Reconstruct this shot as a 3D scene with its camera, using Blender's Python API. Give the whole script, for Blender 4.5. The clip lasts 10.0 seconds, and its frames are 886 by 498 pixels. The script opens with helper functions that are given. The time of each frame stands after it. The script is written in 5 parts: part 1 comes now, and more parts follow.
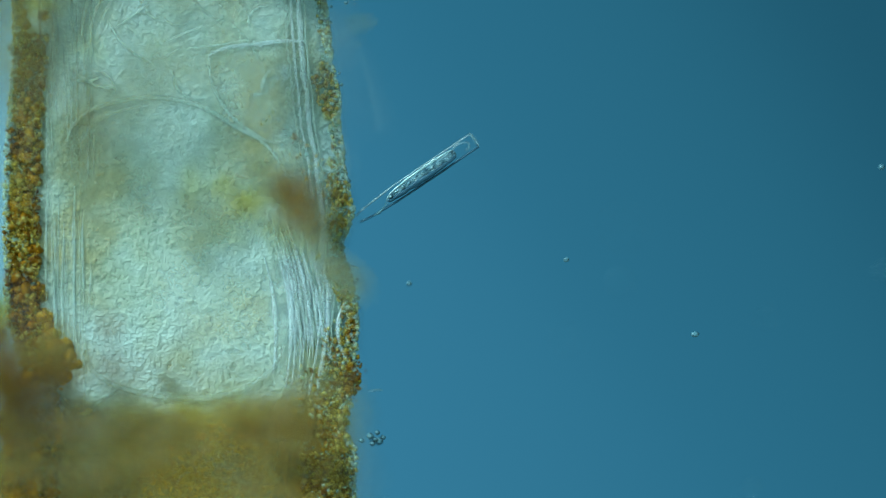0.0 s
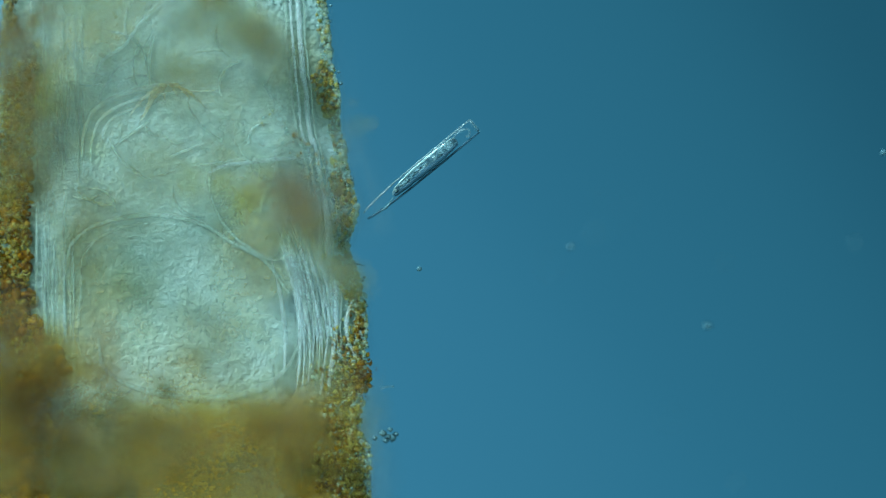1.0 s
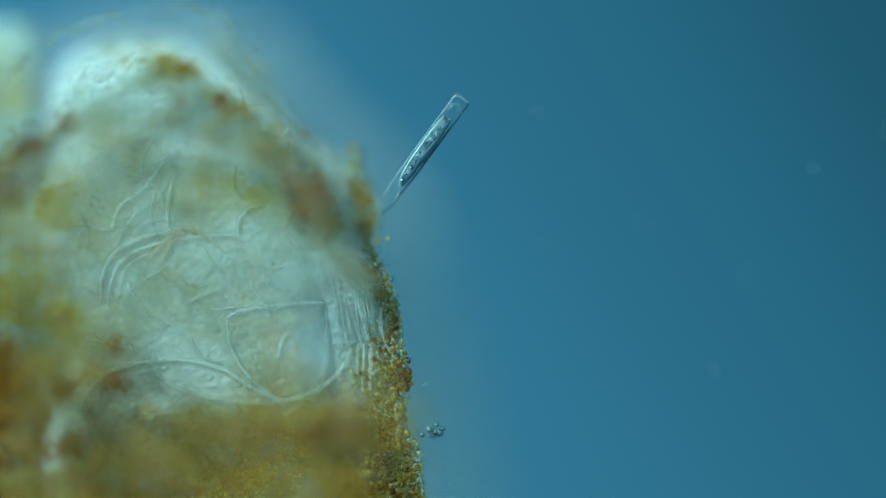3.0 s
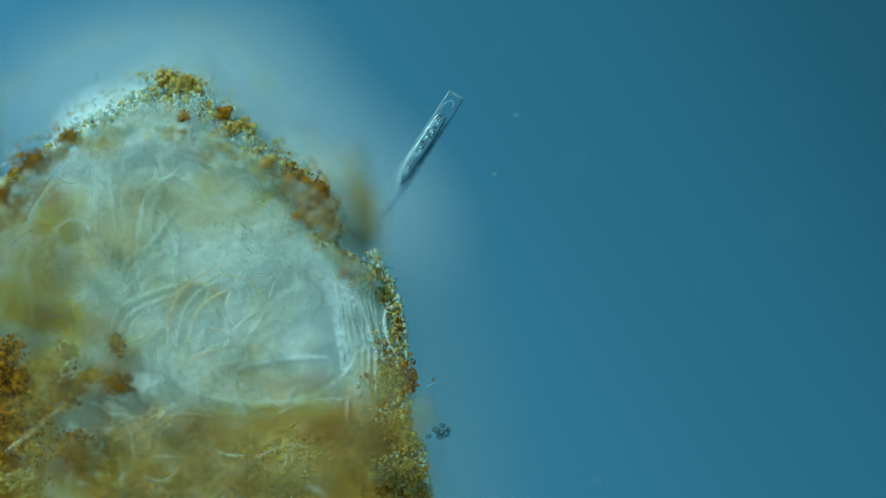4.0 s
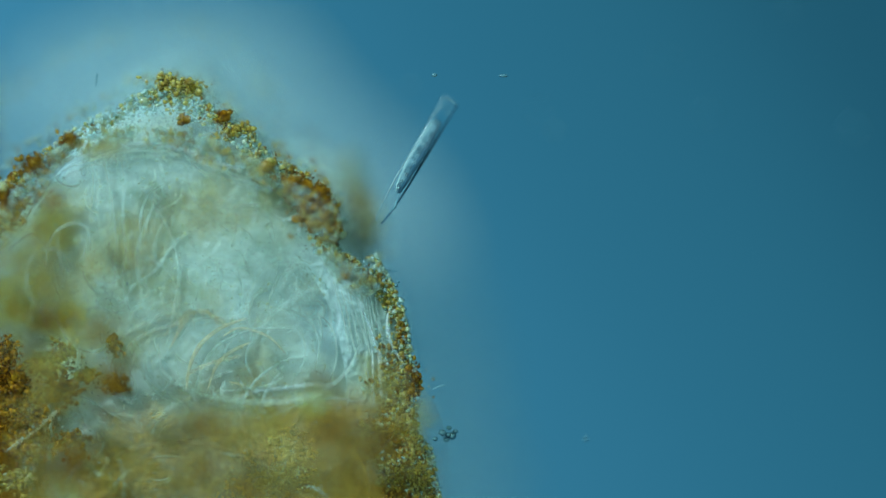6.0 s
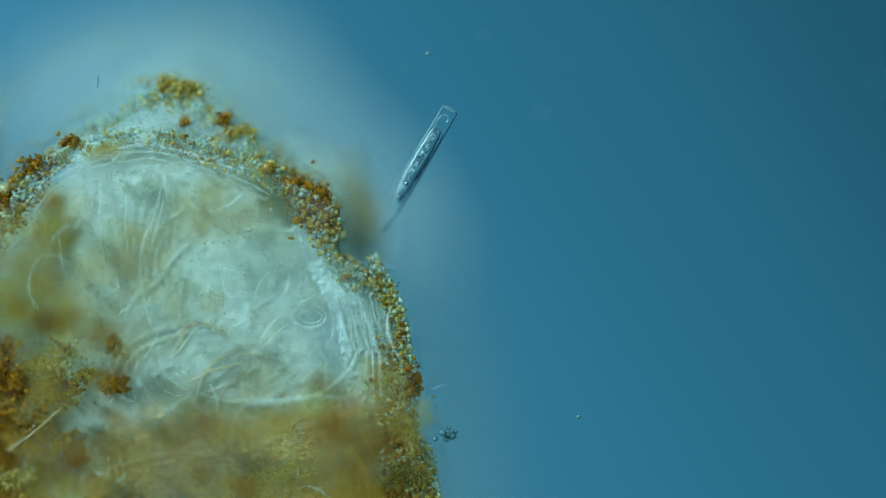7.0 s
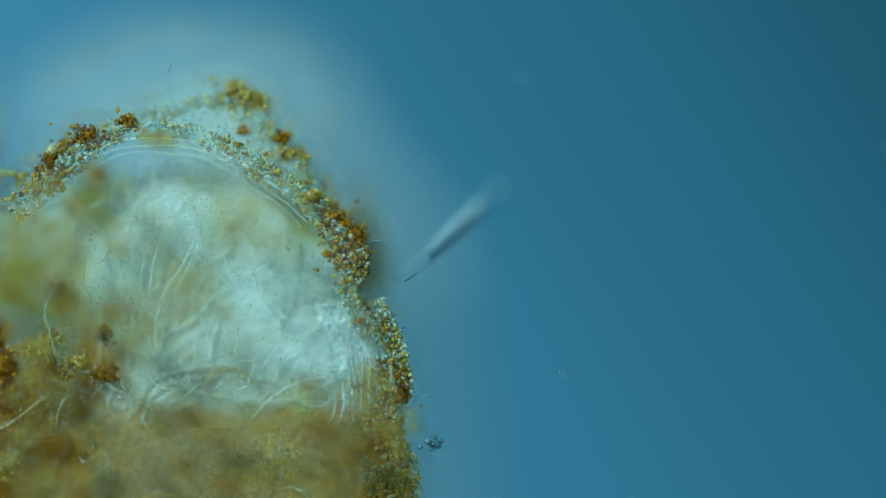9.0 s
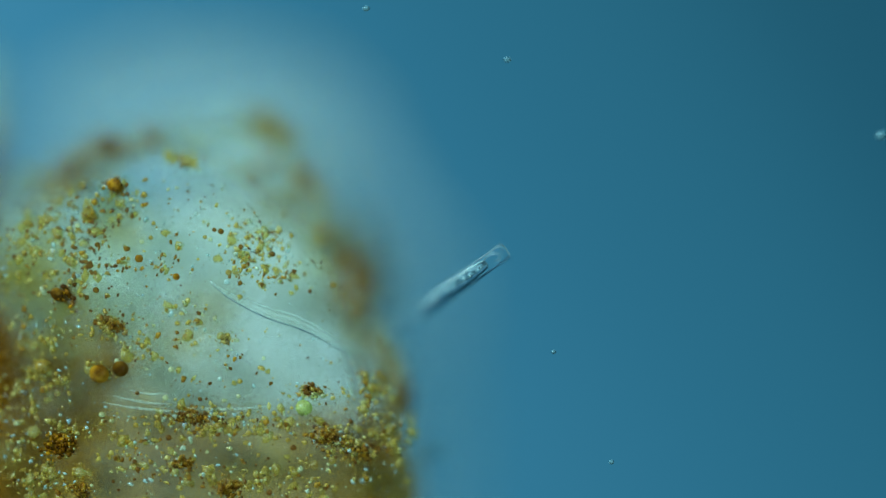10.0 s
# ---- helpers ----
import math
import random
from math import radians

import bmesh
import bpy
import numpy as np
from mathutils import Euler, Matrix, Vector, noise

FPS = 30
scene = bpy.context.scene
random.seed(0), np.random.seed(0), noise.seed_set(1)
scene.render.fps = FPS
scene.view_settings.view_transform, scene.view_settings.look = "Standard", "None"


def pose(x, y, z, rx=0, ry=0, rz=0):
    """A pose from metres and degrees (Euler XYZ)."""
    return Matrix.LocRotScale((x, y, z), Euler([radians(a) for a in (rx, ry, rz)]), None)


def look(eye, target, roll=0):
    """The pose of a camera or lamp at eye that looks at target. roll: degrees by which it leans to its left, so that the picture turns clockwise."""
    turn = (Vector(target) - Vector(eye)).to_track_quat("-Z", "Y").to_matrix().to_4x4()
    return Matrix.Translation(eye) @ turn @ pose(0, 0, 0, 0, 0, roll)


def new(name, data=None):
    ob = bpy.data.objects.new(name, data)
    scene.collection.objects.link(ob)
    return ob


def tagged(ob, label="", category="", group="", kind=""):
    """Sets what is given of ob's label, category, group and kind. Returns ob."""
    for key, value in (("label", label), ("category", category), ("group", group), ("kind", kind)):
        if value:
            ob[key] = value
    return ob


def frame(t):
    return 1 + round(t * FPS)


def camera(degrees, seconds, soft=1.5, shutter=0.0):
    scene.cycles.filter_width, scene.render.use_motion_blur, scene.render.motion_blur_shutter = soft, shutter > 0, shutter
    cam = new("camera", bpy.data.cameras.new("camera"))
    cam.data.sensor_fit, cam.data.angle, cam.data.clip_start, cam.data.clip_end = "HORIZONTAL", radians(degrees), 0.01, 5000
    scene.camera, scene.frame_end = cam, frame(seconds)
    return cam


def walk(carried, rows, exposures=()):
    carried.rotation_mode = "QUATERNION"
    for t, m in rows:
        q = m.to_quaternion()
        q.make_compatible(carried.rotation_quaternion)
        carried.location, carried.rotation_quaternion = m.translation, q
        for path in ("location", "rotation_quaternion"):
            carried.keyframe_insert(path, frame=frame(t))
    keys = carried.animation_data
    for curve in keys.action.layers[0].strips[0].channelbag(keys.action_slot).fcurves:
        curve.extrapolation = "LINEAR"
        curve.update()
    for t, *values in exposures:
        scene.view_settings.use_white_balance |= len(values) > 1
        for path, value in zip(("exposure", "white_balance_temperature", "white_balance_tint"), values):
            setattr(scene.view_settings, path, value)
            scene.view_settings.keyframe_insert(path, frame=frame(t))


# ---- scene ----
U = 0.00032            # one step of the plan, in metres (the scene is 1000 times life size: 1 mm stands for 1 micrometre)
REACH = 4.0            # from the lens to the plane in focus


def P3(x, y, z=0.0):
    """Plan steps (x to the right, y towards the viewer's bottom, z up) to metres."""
    return Vector(((x - 784) * U, (441 - y) * U, z * U))


# ---- camera and its walk: it looks straight down and only rises and sinks, as a microscope focuses ----
cam = camera(math.degrees(2 * math.atan(784 * U / REACH)), 10.0, soft=1.05)
cam.data.dof.use_dof = True
cam.data.dof.focus_distance = REACH
cam.data.dof.aperture_fstop = 0.115

scene.cycles.transparent_max_bounces = 48      # many clear layers lie one above the other

FOCUS = [(0, 60), (2.0, 60), (2.5, 64), (2.7, 76), (3.3, 114), (3.8, 138), (4.3, 147), (5.5, 147), (6.3, 154), (6.8, 161), (7.5, 162), (8.6, 162), (9.1, 165), (9.3, 188), (9.5, 226), (10, 236)]
walk(cam, [(t, pose(0, 0, z * U + REACH)) for t, z in FOCUS])

# ---- light ----
world = bpy.data.worlds.new("world")
scene.world = world
world.use_nodes = True
wn = world.node_tree
way = wn.nodes.new("ShaderNodeTexCoord")
axes = wn.nodes.new("ShaderNodeSeparateXYZ")
glow = wn.nodes.new("ShaderNodeValToRGB")
glow.color_ramp.elements[0].position, glow.color_ramp.elements[0].color = 0.0, (0.17, 0.28, 0.29, 1)
glow.color_ramp.elements[1].position, glow.color_ramp.elements[1].color = 1.0, (0.67, 1.0, 0.92, 1)
wn.links.new(way.outputs["Generated"], axes.inputs[0])
wn.links.new(axes.outputs["Z"], glow.inputs["Fac"])
wn.links.new(glow.outputs["Color"], wn.nodes["Background"].inputs["Color"])
wn.nodes["Background"].inputs["Strength"].default_value = 1.3

sun = new("sun", bpy.data.lights.new("sun", "SUN"))
sun.data.energy = 8.5
sun.data.angle = radians(8)
sun.data.color = (0.86, 1.0, 0.98)
sun.matrix_world = look((-0.6, 0.6, 0.52), (0, 0, 0))


# ---- materials ----
def mat(name):
    m = bpy.data.materials.new(name)
    m.use_nodes = True
    nt = m.node_tree
    nt.nodes.clear()
    out = nt.nodes.new("ShaderNodeOutputMaterial")
    return m, nt, out


def node(nt, kind, **values):
    n = nt.nodes.new(kind)
    for key, v in values.items():
        n.inputs[key.replace("_", " ")].default_value = v
    return n


def ramp(nt, fac, stops):
    r = nt.nodes.new("ShaderNodeValToRGB")
    while len(r.color_ramp.elements) < len(stops):
        r.color_ramp.elements.new(0.5)
    for e, (p, c) in zip(r.color_ramp.elements, stops):
        e.position, e.color = p, (*c, 1)
    nt.links.new(fac, r.inputs["Fac"])
    return r.outputs["Color"]


def noise_out(nt, scale, detail=4, rough=0.55, stretch=None):
    tc = nt.nodes.new("ShaderNodeTexCoord")
    n = node(nt, "ShaderNodeTexNoise", Scale=scale, Detail=detail, Roughness=rough)
    if stretch:
        mp = nt.nodes.new("ShaderNodeMapping")
        mp.inputs["Scale"].default_value = stretch
        nt.links.new(tc.outputs["Object"], mp.inputs["Vector"])
        nt.links.new(mp.outputs["Vector"], n.inputs["Vector"])
    else:
        nt.links.new(tc.outputs["Object"], n.inputs["Vector"])
    return n.outputs["Fac"]


def math_out(nt, op, a, b):
    n = nt.nodes.new("ShaderNodeMath")
    n.operation = op
    for i, v in enumerate((a, b)):
        if isinstance(v, (int, float)):
            n.inputs[i].default_value = v
        else:
            nt.links.new(v, n.inputs[i])
    return n.outputs[0]


def bump_out(nt, height, strength, distance):
    b = node(nt, "ShaderNodeBump", Strength=strength, Distance=distance)
    nt.links.new(height, b.inputs["Height"])
    return b.outputs["Normal"]


def soft_matter(name, stops, scale, alpha, bump=0.5, fine=900.0, grow=0.006, back=0.35, gloss=0.06, stretch=None, island=False, clear_var=0.0, through_tint=None):
    """Wet living matter: diffuse and translucent mixed, a thin wet gloss, see-through by 1 - alpha."""
    m, nt, out = mat(name)
    if island:
        fac = nt.nodes.new("ShaderNodeNewGeometry").outputs["Random Per Island"]
    else:
        fac = noise_out(nt, scale, 5, 0.6, stretch)
    col = ramp(nt, fac, stops)
    grain = noise_out(nt, fine, 3, 0.6, stretch)
    tint = nt.nodes.new("ShaderNodeMix")
    tint.data_type, tint.blend_type = "RGBA", "OVERLAY"
    tint.inputs["Factor"].default_value = 0.35
    nt.links.new(col, tint.inputs["A"])
    nt.links.new(grain, tint.inputs["B"])
    nrm = bump_out(nt, grain, bump, grow)
    d, tr, gl = nt.nodes.new("ShaderNodeBsdfDiffuse"), nt.nodes.new("ShaderNodeBsdfTranslucent"), node(nt, "ShaderNodeBsdfGlossy", Roughness=0.3, Color=(0.55, 0.85, 0.95, 1))
    for s in (d, tr):
        nt.links.new(tint.outputs["Result"], s.inputs["Color"])
        nt.links.new(nrm, s.inputs["Normal"])
    nt.links.new(nrm, gl.inputs["Normal"])
    m1, m2 = node(nt, "ShaderNodeMixShader", Fac=back), node(nt, "ShaderNodeMixShader", Fac=gloss)
    nt.links.new(d.outputs[0], m1.inputs[1]), nt.links.new(tr.outputs[0], m1.inputs[2])
    nt.links.new(m1.outputs[0], m2.inputs[1]), nt.links.new(gl.outputs[0], m2.inputs[2])
    if alpha < 1:
        clear, m3 = nt.nodes.new("ShaderNodeBsdfTransparent"), node(nt, "ShaderNodeMixShader", Fac=alpha)
        if through_tint:
            clear.inputs["Color"].default_value = (*through_tint, 1)
        if clear_var:
            big = noise_out(nt, scale * 0.7, 3)
            nt.links.new(math_out(nt, "ADD", math_out(nt, "MULTIPLY", big, clear_var), alpha - clear_var / 2), m3.inputs["Fac"])
        nt.links.new(clear.outputs[0], m3.inputs[1]), nt.links.new(m2.outputs[0], m3.inputs[2])
        nt.links.new(m3.outputs[0], out.inputs["Surface"])
    else:
        nt.links.new(m2.outputs[0], out.inputs["Surface"])
    return m


def slide_glow():
    """The slide: condenser light painted as its own blue glow, brighter to one side, falling off to the far corner."""
    m, nt, out = mat("slide_glow")
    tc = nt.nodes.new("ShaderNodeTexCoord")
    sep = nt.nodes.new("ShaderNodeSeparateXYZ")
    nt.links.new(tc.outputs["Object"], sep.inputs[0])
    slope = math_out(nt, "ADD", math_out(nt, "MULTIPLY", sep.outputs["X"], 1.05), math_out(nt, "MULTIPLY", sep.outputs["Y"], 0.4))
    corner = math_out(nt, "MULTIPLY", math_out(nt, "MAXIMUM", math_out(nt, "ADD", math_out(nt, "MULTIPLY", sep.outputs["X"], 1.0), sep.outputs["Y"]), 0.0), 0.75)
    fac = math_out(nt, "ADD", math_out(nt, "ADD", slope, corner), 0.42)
    # the light's fall-off is painted into these glow colours
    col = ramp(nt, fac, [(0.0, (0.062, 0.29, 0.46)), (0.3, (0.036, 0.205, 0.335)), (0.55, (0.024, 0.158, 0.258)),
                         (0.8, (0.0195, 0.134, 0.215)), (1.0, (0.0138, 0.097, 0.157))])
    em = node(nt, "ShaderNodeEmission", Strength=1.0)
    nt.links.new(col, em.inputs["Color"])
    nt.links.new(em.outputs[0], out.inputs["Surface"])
    return m


SLIDE = slide_glow()


def zones(nt, pale, wobble, most=1.0):
    """Pale tissue ahead of the crease, olive-gold behind it, rusty brown along one flank."""
    tc = nt.nodes.new("ShaderNodeTexCoord")
    sep = nt.nodes.new("ShaderNodeSeparateXYZ")
    nt.links.new(tc.outputs["Object"], sep.inputs[0])
    olive = ramp(nt, noise_out(nt, 26, 4, 0.6), [(0.3, (0.15, 0.092, 0.008)), (0.5, (0.25, 0.18, 0.022)), (0.7, (0.33, 0.3, 0.085))])
    rust = ramp(nt, noise_out(nt, 45, 4, 0.65), [(0.3, (0.07, 0.024, 0.004)), (0.5, (0.18, 0.08, 0.01)), (0.7, (0.36, 0.24, 0.05))])

    def step(value, lo, hi):
        r = nt.nodes.new("ShaderNodeMapRange")
        r.interpolation_type = "SMOOTHSTEP"
        r.inputs["From Min"].default_value, r.inputs["From Max"].default_value = lo, hi
        nt.links.new(value, r.inputs["Value"])
        return r.outputs["Result"]
    wob = math_out(nt, "MULTIPLY", math_out(nt, "SUBTRACT", wobble, 0.5), 0.16)
    slant = math_out(nt, "MULTIPLY", math_out(nt, "ADD", sep.outputs["X"], 184 * U), 0.26)
    band = step(math_out(nt, "ADD", math_out(nt, "ADD", sep.outputs["Y"], slant), wob), (441 - 650) * U, (441 - 765) * U)
    side = step(math_out(nt, "ADD", sep.outputs["X"], wob), (150 - 784) * U, (50 - 784) * U)
    low = step(math_out(nt, "ADD", sep.outputs["Y"], wob), (441 - 520) * U, (441 - 640) * U)
    spot = nt.nodes.new("ShaderNodeVectorMath")
    spot.operation = "DISTANCE"
    flat = nt.nodes.new("ShaderNodeCombineXYZ")
    nt.links.new(sep.outputs["X"], flat.inputs[0]), nt.links.new(math_out(nt, "MULTIPLY", sep.outputs["Y"], 0.8), flat.inputs[1])
    nt.links.new(flat.outputs[0], spot.inputs[0])
    spot.inputs[1].default_value = ((520 - 784) * U, (441 - 565) * 0.8 * U, 0)
    near = step(math_out(nt, "ADD", spot.outputs["Value"], wob), 135 * U, 60 * U)
    blue = ramp(nt, noise_out(nt, 60, 3, 0.6), [(0.3, (0.36, 0.62, 0.68)), (0.7, (0.5, 0.8, 0.92))])
    prev = pale
    for colour, f in ((blue, math_out(nt, "MULTIPLY", near, 0.85 * most)), (olive, math_out(nt, "MULTIPLY", band, most)), (rust, math_out(nt, "MULTIPLY", math_out(nt, "MULTIPLY", side, low), most))):
        mx = nt.nodes.new("ShaderNodeMix")
        mx.data_type = "RGBA"
        nt.links.new(f, mx.inputs["Factor"])
        nt.links.new(prev, mx.inputs["A"]), nt.links.new(colour, mx.inputs["B"])
        prev = mx.outputs["Result"]
    return prev


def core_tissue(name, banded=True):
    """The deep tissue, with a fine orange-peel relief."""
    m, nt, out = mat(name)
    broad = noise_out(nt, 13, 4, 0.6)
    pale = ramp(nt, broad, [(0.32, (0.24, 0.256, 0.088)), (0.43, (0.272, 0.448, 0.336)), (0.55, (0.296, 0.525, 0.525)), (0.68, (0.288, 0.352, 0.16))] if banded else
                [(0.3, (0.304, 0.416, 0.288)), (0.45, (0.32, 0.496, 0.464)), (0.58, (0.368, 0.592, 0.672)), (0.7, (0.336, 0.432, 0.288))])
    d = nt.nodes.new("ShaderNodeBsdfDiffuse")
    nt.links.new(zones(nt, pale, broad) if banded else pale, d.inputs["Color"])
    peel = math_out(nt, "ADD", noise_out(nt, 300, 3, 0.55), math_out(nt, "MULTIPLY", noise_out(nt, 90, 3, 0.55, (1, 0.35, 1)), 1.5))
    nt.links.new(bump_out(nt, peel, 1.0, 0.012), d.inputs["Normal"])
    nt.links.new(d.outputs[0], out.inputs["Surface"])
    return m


CORE = core_tissue("core_tissue")
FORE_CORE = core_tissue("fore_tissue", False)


def membrane(name, base, thick, stops, fold_strength=1.0, relief=0.014, zoned=True, grain=0.5, frayed=False):
    """A thin membrane, clear but for its wrinkles and fine grain; thick: how much its stains cover."""
    m, nt, out = mat(name)

    def ridge(scale, power, bend):
        tc = nt.nodes.new("ShaderNodeTexCoord")
        n = node(nt, "ShaderNodeTexNoise", Scale=scale, Detail=3.0, Roughness=0.5, Distortion=bend)
        nt.links.new(tc.outputs["Object"], n.inputs["Vector"])
        a = math_out(nt, "ABSOLUTE", math_out(nt, "SUBTRACT", math_out(nt, "MULTIPLY", n.outputs["Fac"], 2.0), 1.0), 0.0)
        return math_out(nt, "POWER", math_out(nt, "SUBTRACT", 1.0, a), power)
    lines = math_out(nt, "ADD", math_out(nt, "MULTIPLY", ridge(24, 14, 0.7), 0.32 * fold_strength), math_out(nt, "MULTIPLY", ridge(80, 8, 0.4), 0.16 * fold_strength))
    fine = noise_out(nt, 300, 3, 0.6)
    patch = noise_out(nt, 14, 3, 0.55)
    alpha = math_out(nt, "ADD", math_out(nt, "ADD", lines, math_out(nt, "MULTIPLY", math_out(nt, "SUBTRACT", fine, 0.5), grain)), math_out(nt, "MULTIPLY", math_out(nt, "SUBTRACT", patch, 0.5 - base / thick), thick))
    alpha = math_out(nt, "MINIMUM", math_out(nt, "MAXIMUM", alpha, 0.005), 0.92)
    if frayed:
        edge = nt.nodes.new("ShaderNodeAttribute")
        edge.attribute_name = "thickness"
        alpha = math_out(nt, "MULTIPLY", alpha, edge.outputs["Fac"])
    col = zones(nt, ramp(nt, patch, stops), patch, 0.92) if zoned else ramp(nt, patch, stops)
    d, clear, mx = nt.nodes.new("ShaderNodeBsdfDiffuse"), nt.nodes.new("ShaderNodeBsdfTransparent"), nt.nodes.new("ShaderNodeMixShader")
    nt.links.new(col, d.inputs["Color"])
    nt.links.new(bump_out(nt, math_out(nt, "ADD", fine, math_out(nt, "MULTIPLY", lines, 3.0)), 1.0, relief), d.inputs["Normal"])
    nt.links.new(alpha, mx.inputs["Fac"])
    nt.links.new(clear.outputs[0], mx.inputs[1]), nt.links.new(d.outputs[0], mx.inputs[2])
    nt.links.new(mx.outputs[0], out.inputs["Surface"])
    return m


PALE_STOPS = [(0.32, (0.218, 0.25, 0.115)), (0.44, (0.235, 0.375, 0.325)), (0.56, (0.27, 0.46, 0.49)), (0.7, (0.296, 0.485, 0.545)), (0.8, (0.243, 0.269, 0.102))]
LOW_STOPS = [(0.32, (0.245, 0.265, 0.13)), (0.44, (0.245, 0.35, 0.28)), (0.56, (0.27, 0.42, 0.415)), (0.7, (0.285, 0.445, 0.455)), (0.8, (0.27, 0.275, 0.12))]
LOW_SHEET = membrane("low_tissue_sheet", 0.55, 0.4, LOW_STOPS, 0.17, 0.0032, False, 0.5, True)
REAR_SHEET = membrane("rear_tissue_sheet", 0.6, 0.4, PALE_STOPS, 0.1, 0.012, True, 0.5, True)
FLANK_SHEET = membrane("flank_tissue_sheet", 0.6, 0.4, PALE_STOPS, 0.1, 0.012)
SKIN = membrane("skin", 0.0, 0.08, [(0.3, (0.44, 0.64, 0.54)), (0.46, (0.58, 0.9, 1.0)), (0.58, (0.62, 0.94, 1.0)), (0.72, (0.54, 0.6, 0.3))], 0.25, 0.05, True, 0.35)
UNDERSKIN = soft_matter("underskin", [(0.3, (0.34, 0.54, 0.54)), (0.7, (0.42, 0.62, 0.6))], 20, 0.03, 0.2, 100, 0.002, 0.4, 0.0)
# colour of the disc that is added for the haze
HALO = soft_matter("halo_film", [(0.3, (0.34, 0.54, 0.54)), (0.7, (0.42, 0.62, 0.6))], 20, 0.2, 0.4, 200, 0.004, 0.4, 0.0, None, False, 0.1)
BLADDER = soft_matter("bladder_wall", [(0.35, (0.4, 0.68, 0.76)), (0.55, (0.52, 0.8, 0.92)), (0.7, (0.6, 0.88, 0.98))], 60, 0.25, 1.0, 420, 0.006, 0.2, 0.03)
FIBRE = soft_matter("pale_fibre", [(0.3, (0.22, 0.34, 0.28)), (0.7, (0.31, 0.47, 0.47))], 40, 0.2, 0.3, 500, 0.002, 0.2, 0.05)
MEMBRANE = soft_matter("bright_membrane", [(0.3, (0.34, 0.48, 0.5)), (0.7, (0.42, 0.6, 0.68))], 40, 0.38, 0.3, 500, 0.002, 0.3, 0.06)
RIDGE = soft_matter("tissue_ridge", [(0.3, (0.21, 0.34, 0.29)), (0.7, (0.3, 0.47, 0.48))], 40, 0.3, 0.5, 400, 0.003, 0.2, 0.05)
GUT_FOLD = soft_matter("gut_fold", [(0.3, (0.24, 0.36, 0.3)), (0.7, (0.34, 0.52, 0.52))], 40, 0.36, 0.5, 400, 0.003, 0.1, 0.05)
GUT_ROD = soft_matter("gut_rod", [(0.3, (0.27, 0.27, 0.13)), (0.7, (0.38, 0.41, 0.26))], 40, 0.4, 0.5, 400, 0.003, 0.2, 0.05)
PALE = soft_matter("pale_grain", [(0.0, (0.18, 0.34, 0.4)), (0.4, (0.3, 0.48, 0.5)), (0.75, (0.34, 0.42, 0.26)), (1.0, (0.34, 0.34, 0.1))], 40, 0.4, 0.2, 700, 0.001, 0.3, 0.06, None, True, through_tint=(0.84, 0.94, 0.9))
GOLD = soft_matter("gold_grain", [(0.0, (0.36, 0.4, 0.16)), (0.3, (0.33, 0.31, 0.06)), (0.7, (0.27, 0.225, 0.032)), (1.0, (0.18, 0.125, 0.014))], 40, 0.5, 0.2, 700, 0.001, 0.35, 0.04, None, True, through_tint=(0.94, 0.86, 0.5))
BROWN = soft_matter("brown_grain", [(0.0, (0.32, 0.24, 0.03)), (0.5, (0.17, 0.11, 0.012)), (1.0, (0.07, 0.037, 0.004))], 40, 0.52, 0.2, 700, 0.001, 0.35, 0.008, None, True, through_tint=(0.8, 0.54, 0.12))
RUST = soft_matter("rust_grain", [(0.0, (0.3, 0.17, 0.005)), (0.5, (0.11, 0.05, 0.0015)), (1.0, (0.035, 0.014, 0.0006))], 40, 0.75, 0.2, 700, 0.001, 0.3, 0.004, None, True, through_tint=(0.66, 0.36, 0.04))
AMBER = soft_matter("amber_slime", [(0.35, (0.2, 0.11, 0.006)), (0.5, (0.34, 0.22, 0.015)), (0.65, (0.44, 0.36, 0.06))], 120, 0.45, 0.6, 420, 0.003, 0.4, 0.008, through_tint=(0.88, 0.66, 0.2))
RESIN = soft_matter("amber_ball", [(0.35, (0.09, 0.04, 0.001)), (0.5, (0.24, 0.125, 0.005)), (0.65, (0.4, 0.26, 0.014))], 200, 0.7, 0.9, 420, 0.006, 0.3, 0.01, through_tint=(0.86, 0.55, 0.08))
OLIVE = soft_matter("olive_slime", [(0.35, (0.32, 0.24, 0.03)), (0.5, (0.42, 0.4, 0.09)), (0.65, (0.46, 0.56, 0.28))], 120, 0.25, 0.6, 420, 0.003, 0.4, 0.08, through_tint=(0.88, 0.84, 0.5))
HAZE = soft_matter("olive_tissue", [(0.35, (0.3, 0.26, 0.05)), (0.65, (0.4, 0.4, 0.14))], 120, 0.022, 0.4, 420, 0.003, 0.4, 0.0, through_tint=(0.985, 0.965, 0.86))
CRUST = soft_matter("fused_crust", [(0.32, (0.06, 0.026, 0.001)), (0.45, (0.2, 0.11, 0.004)), (0.56, (0.34, 0.23, 0.015)), (0.7, (0.42, 0.42, 0.1))], 190, 0.72, 1.0, 520, 0.007, 0.3, 0.01, through_tint=(0.8, 0.56, 0.12))
OLIVE_CRUST = soft_matter("olive_crust", [(0.32, (0.16, 0.12, 0.01)), (0.45, (0.32, 0.28, 0.05)), (0.58, (0.42, 0.48, 0.26)), (0.7, (0.48, 0.68, 0.68))], 170, 0.42, 1.0, 520, 0.007, 0.3, 0.03, through_tint=(0.94, 0.92, 0.72))
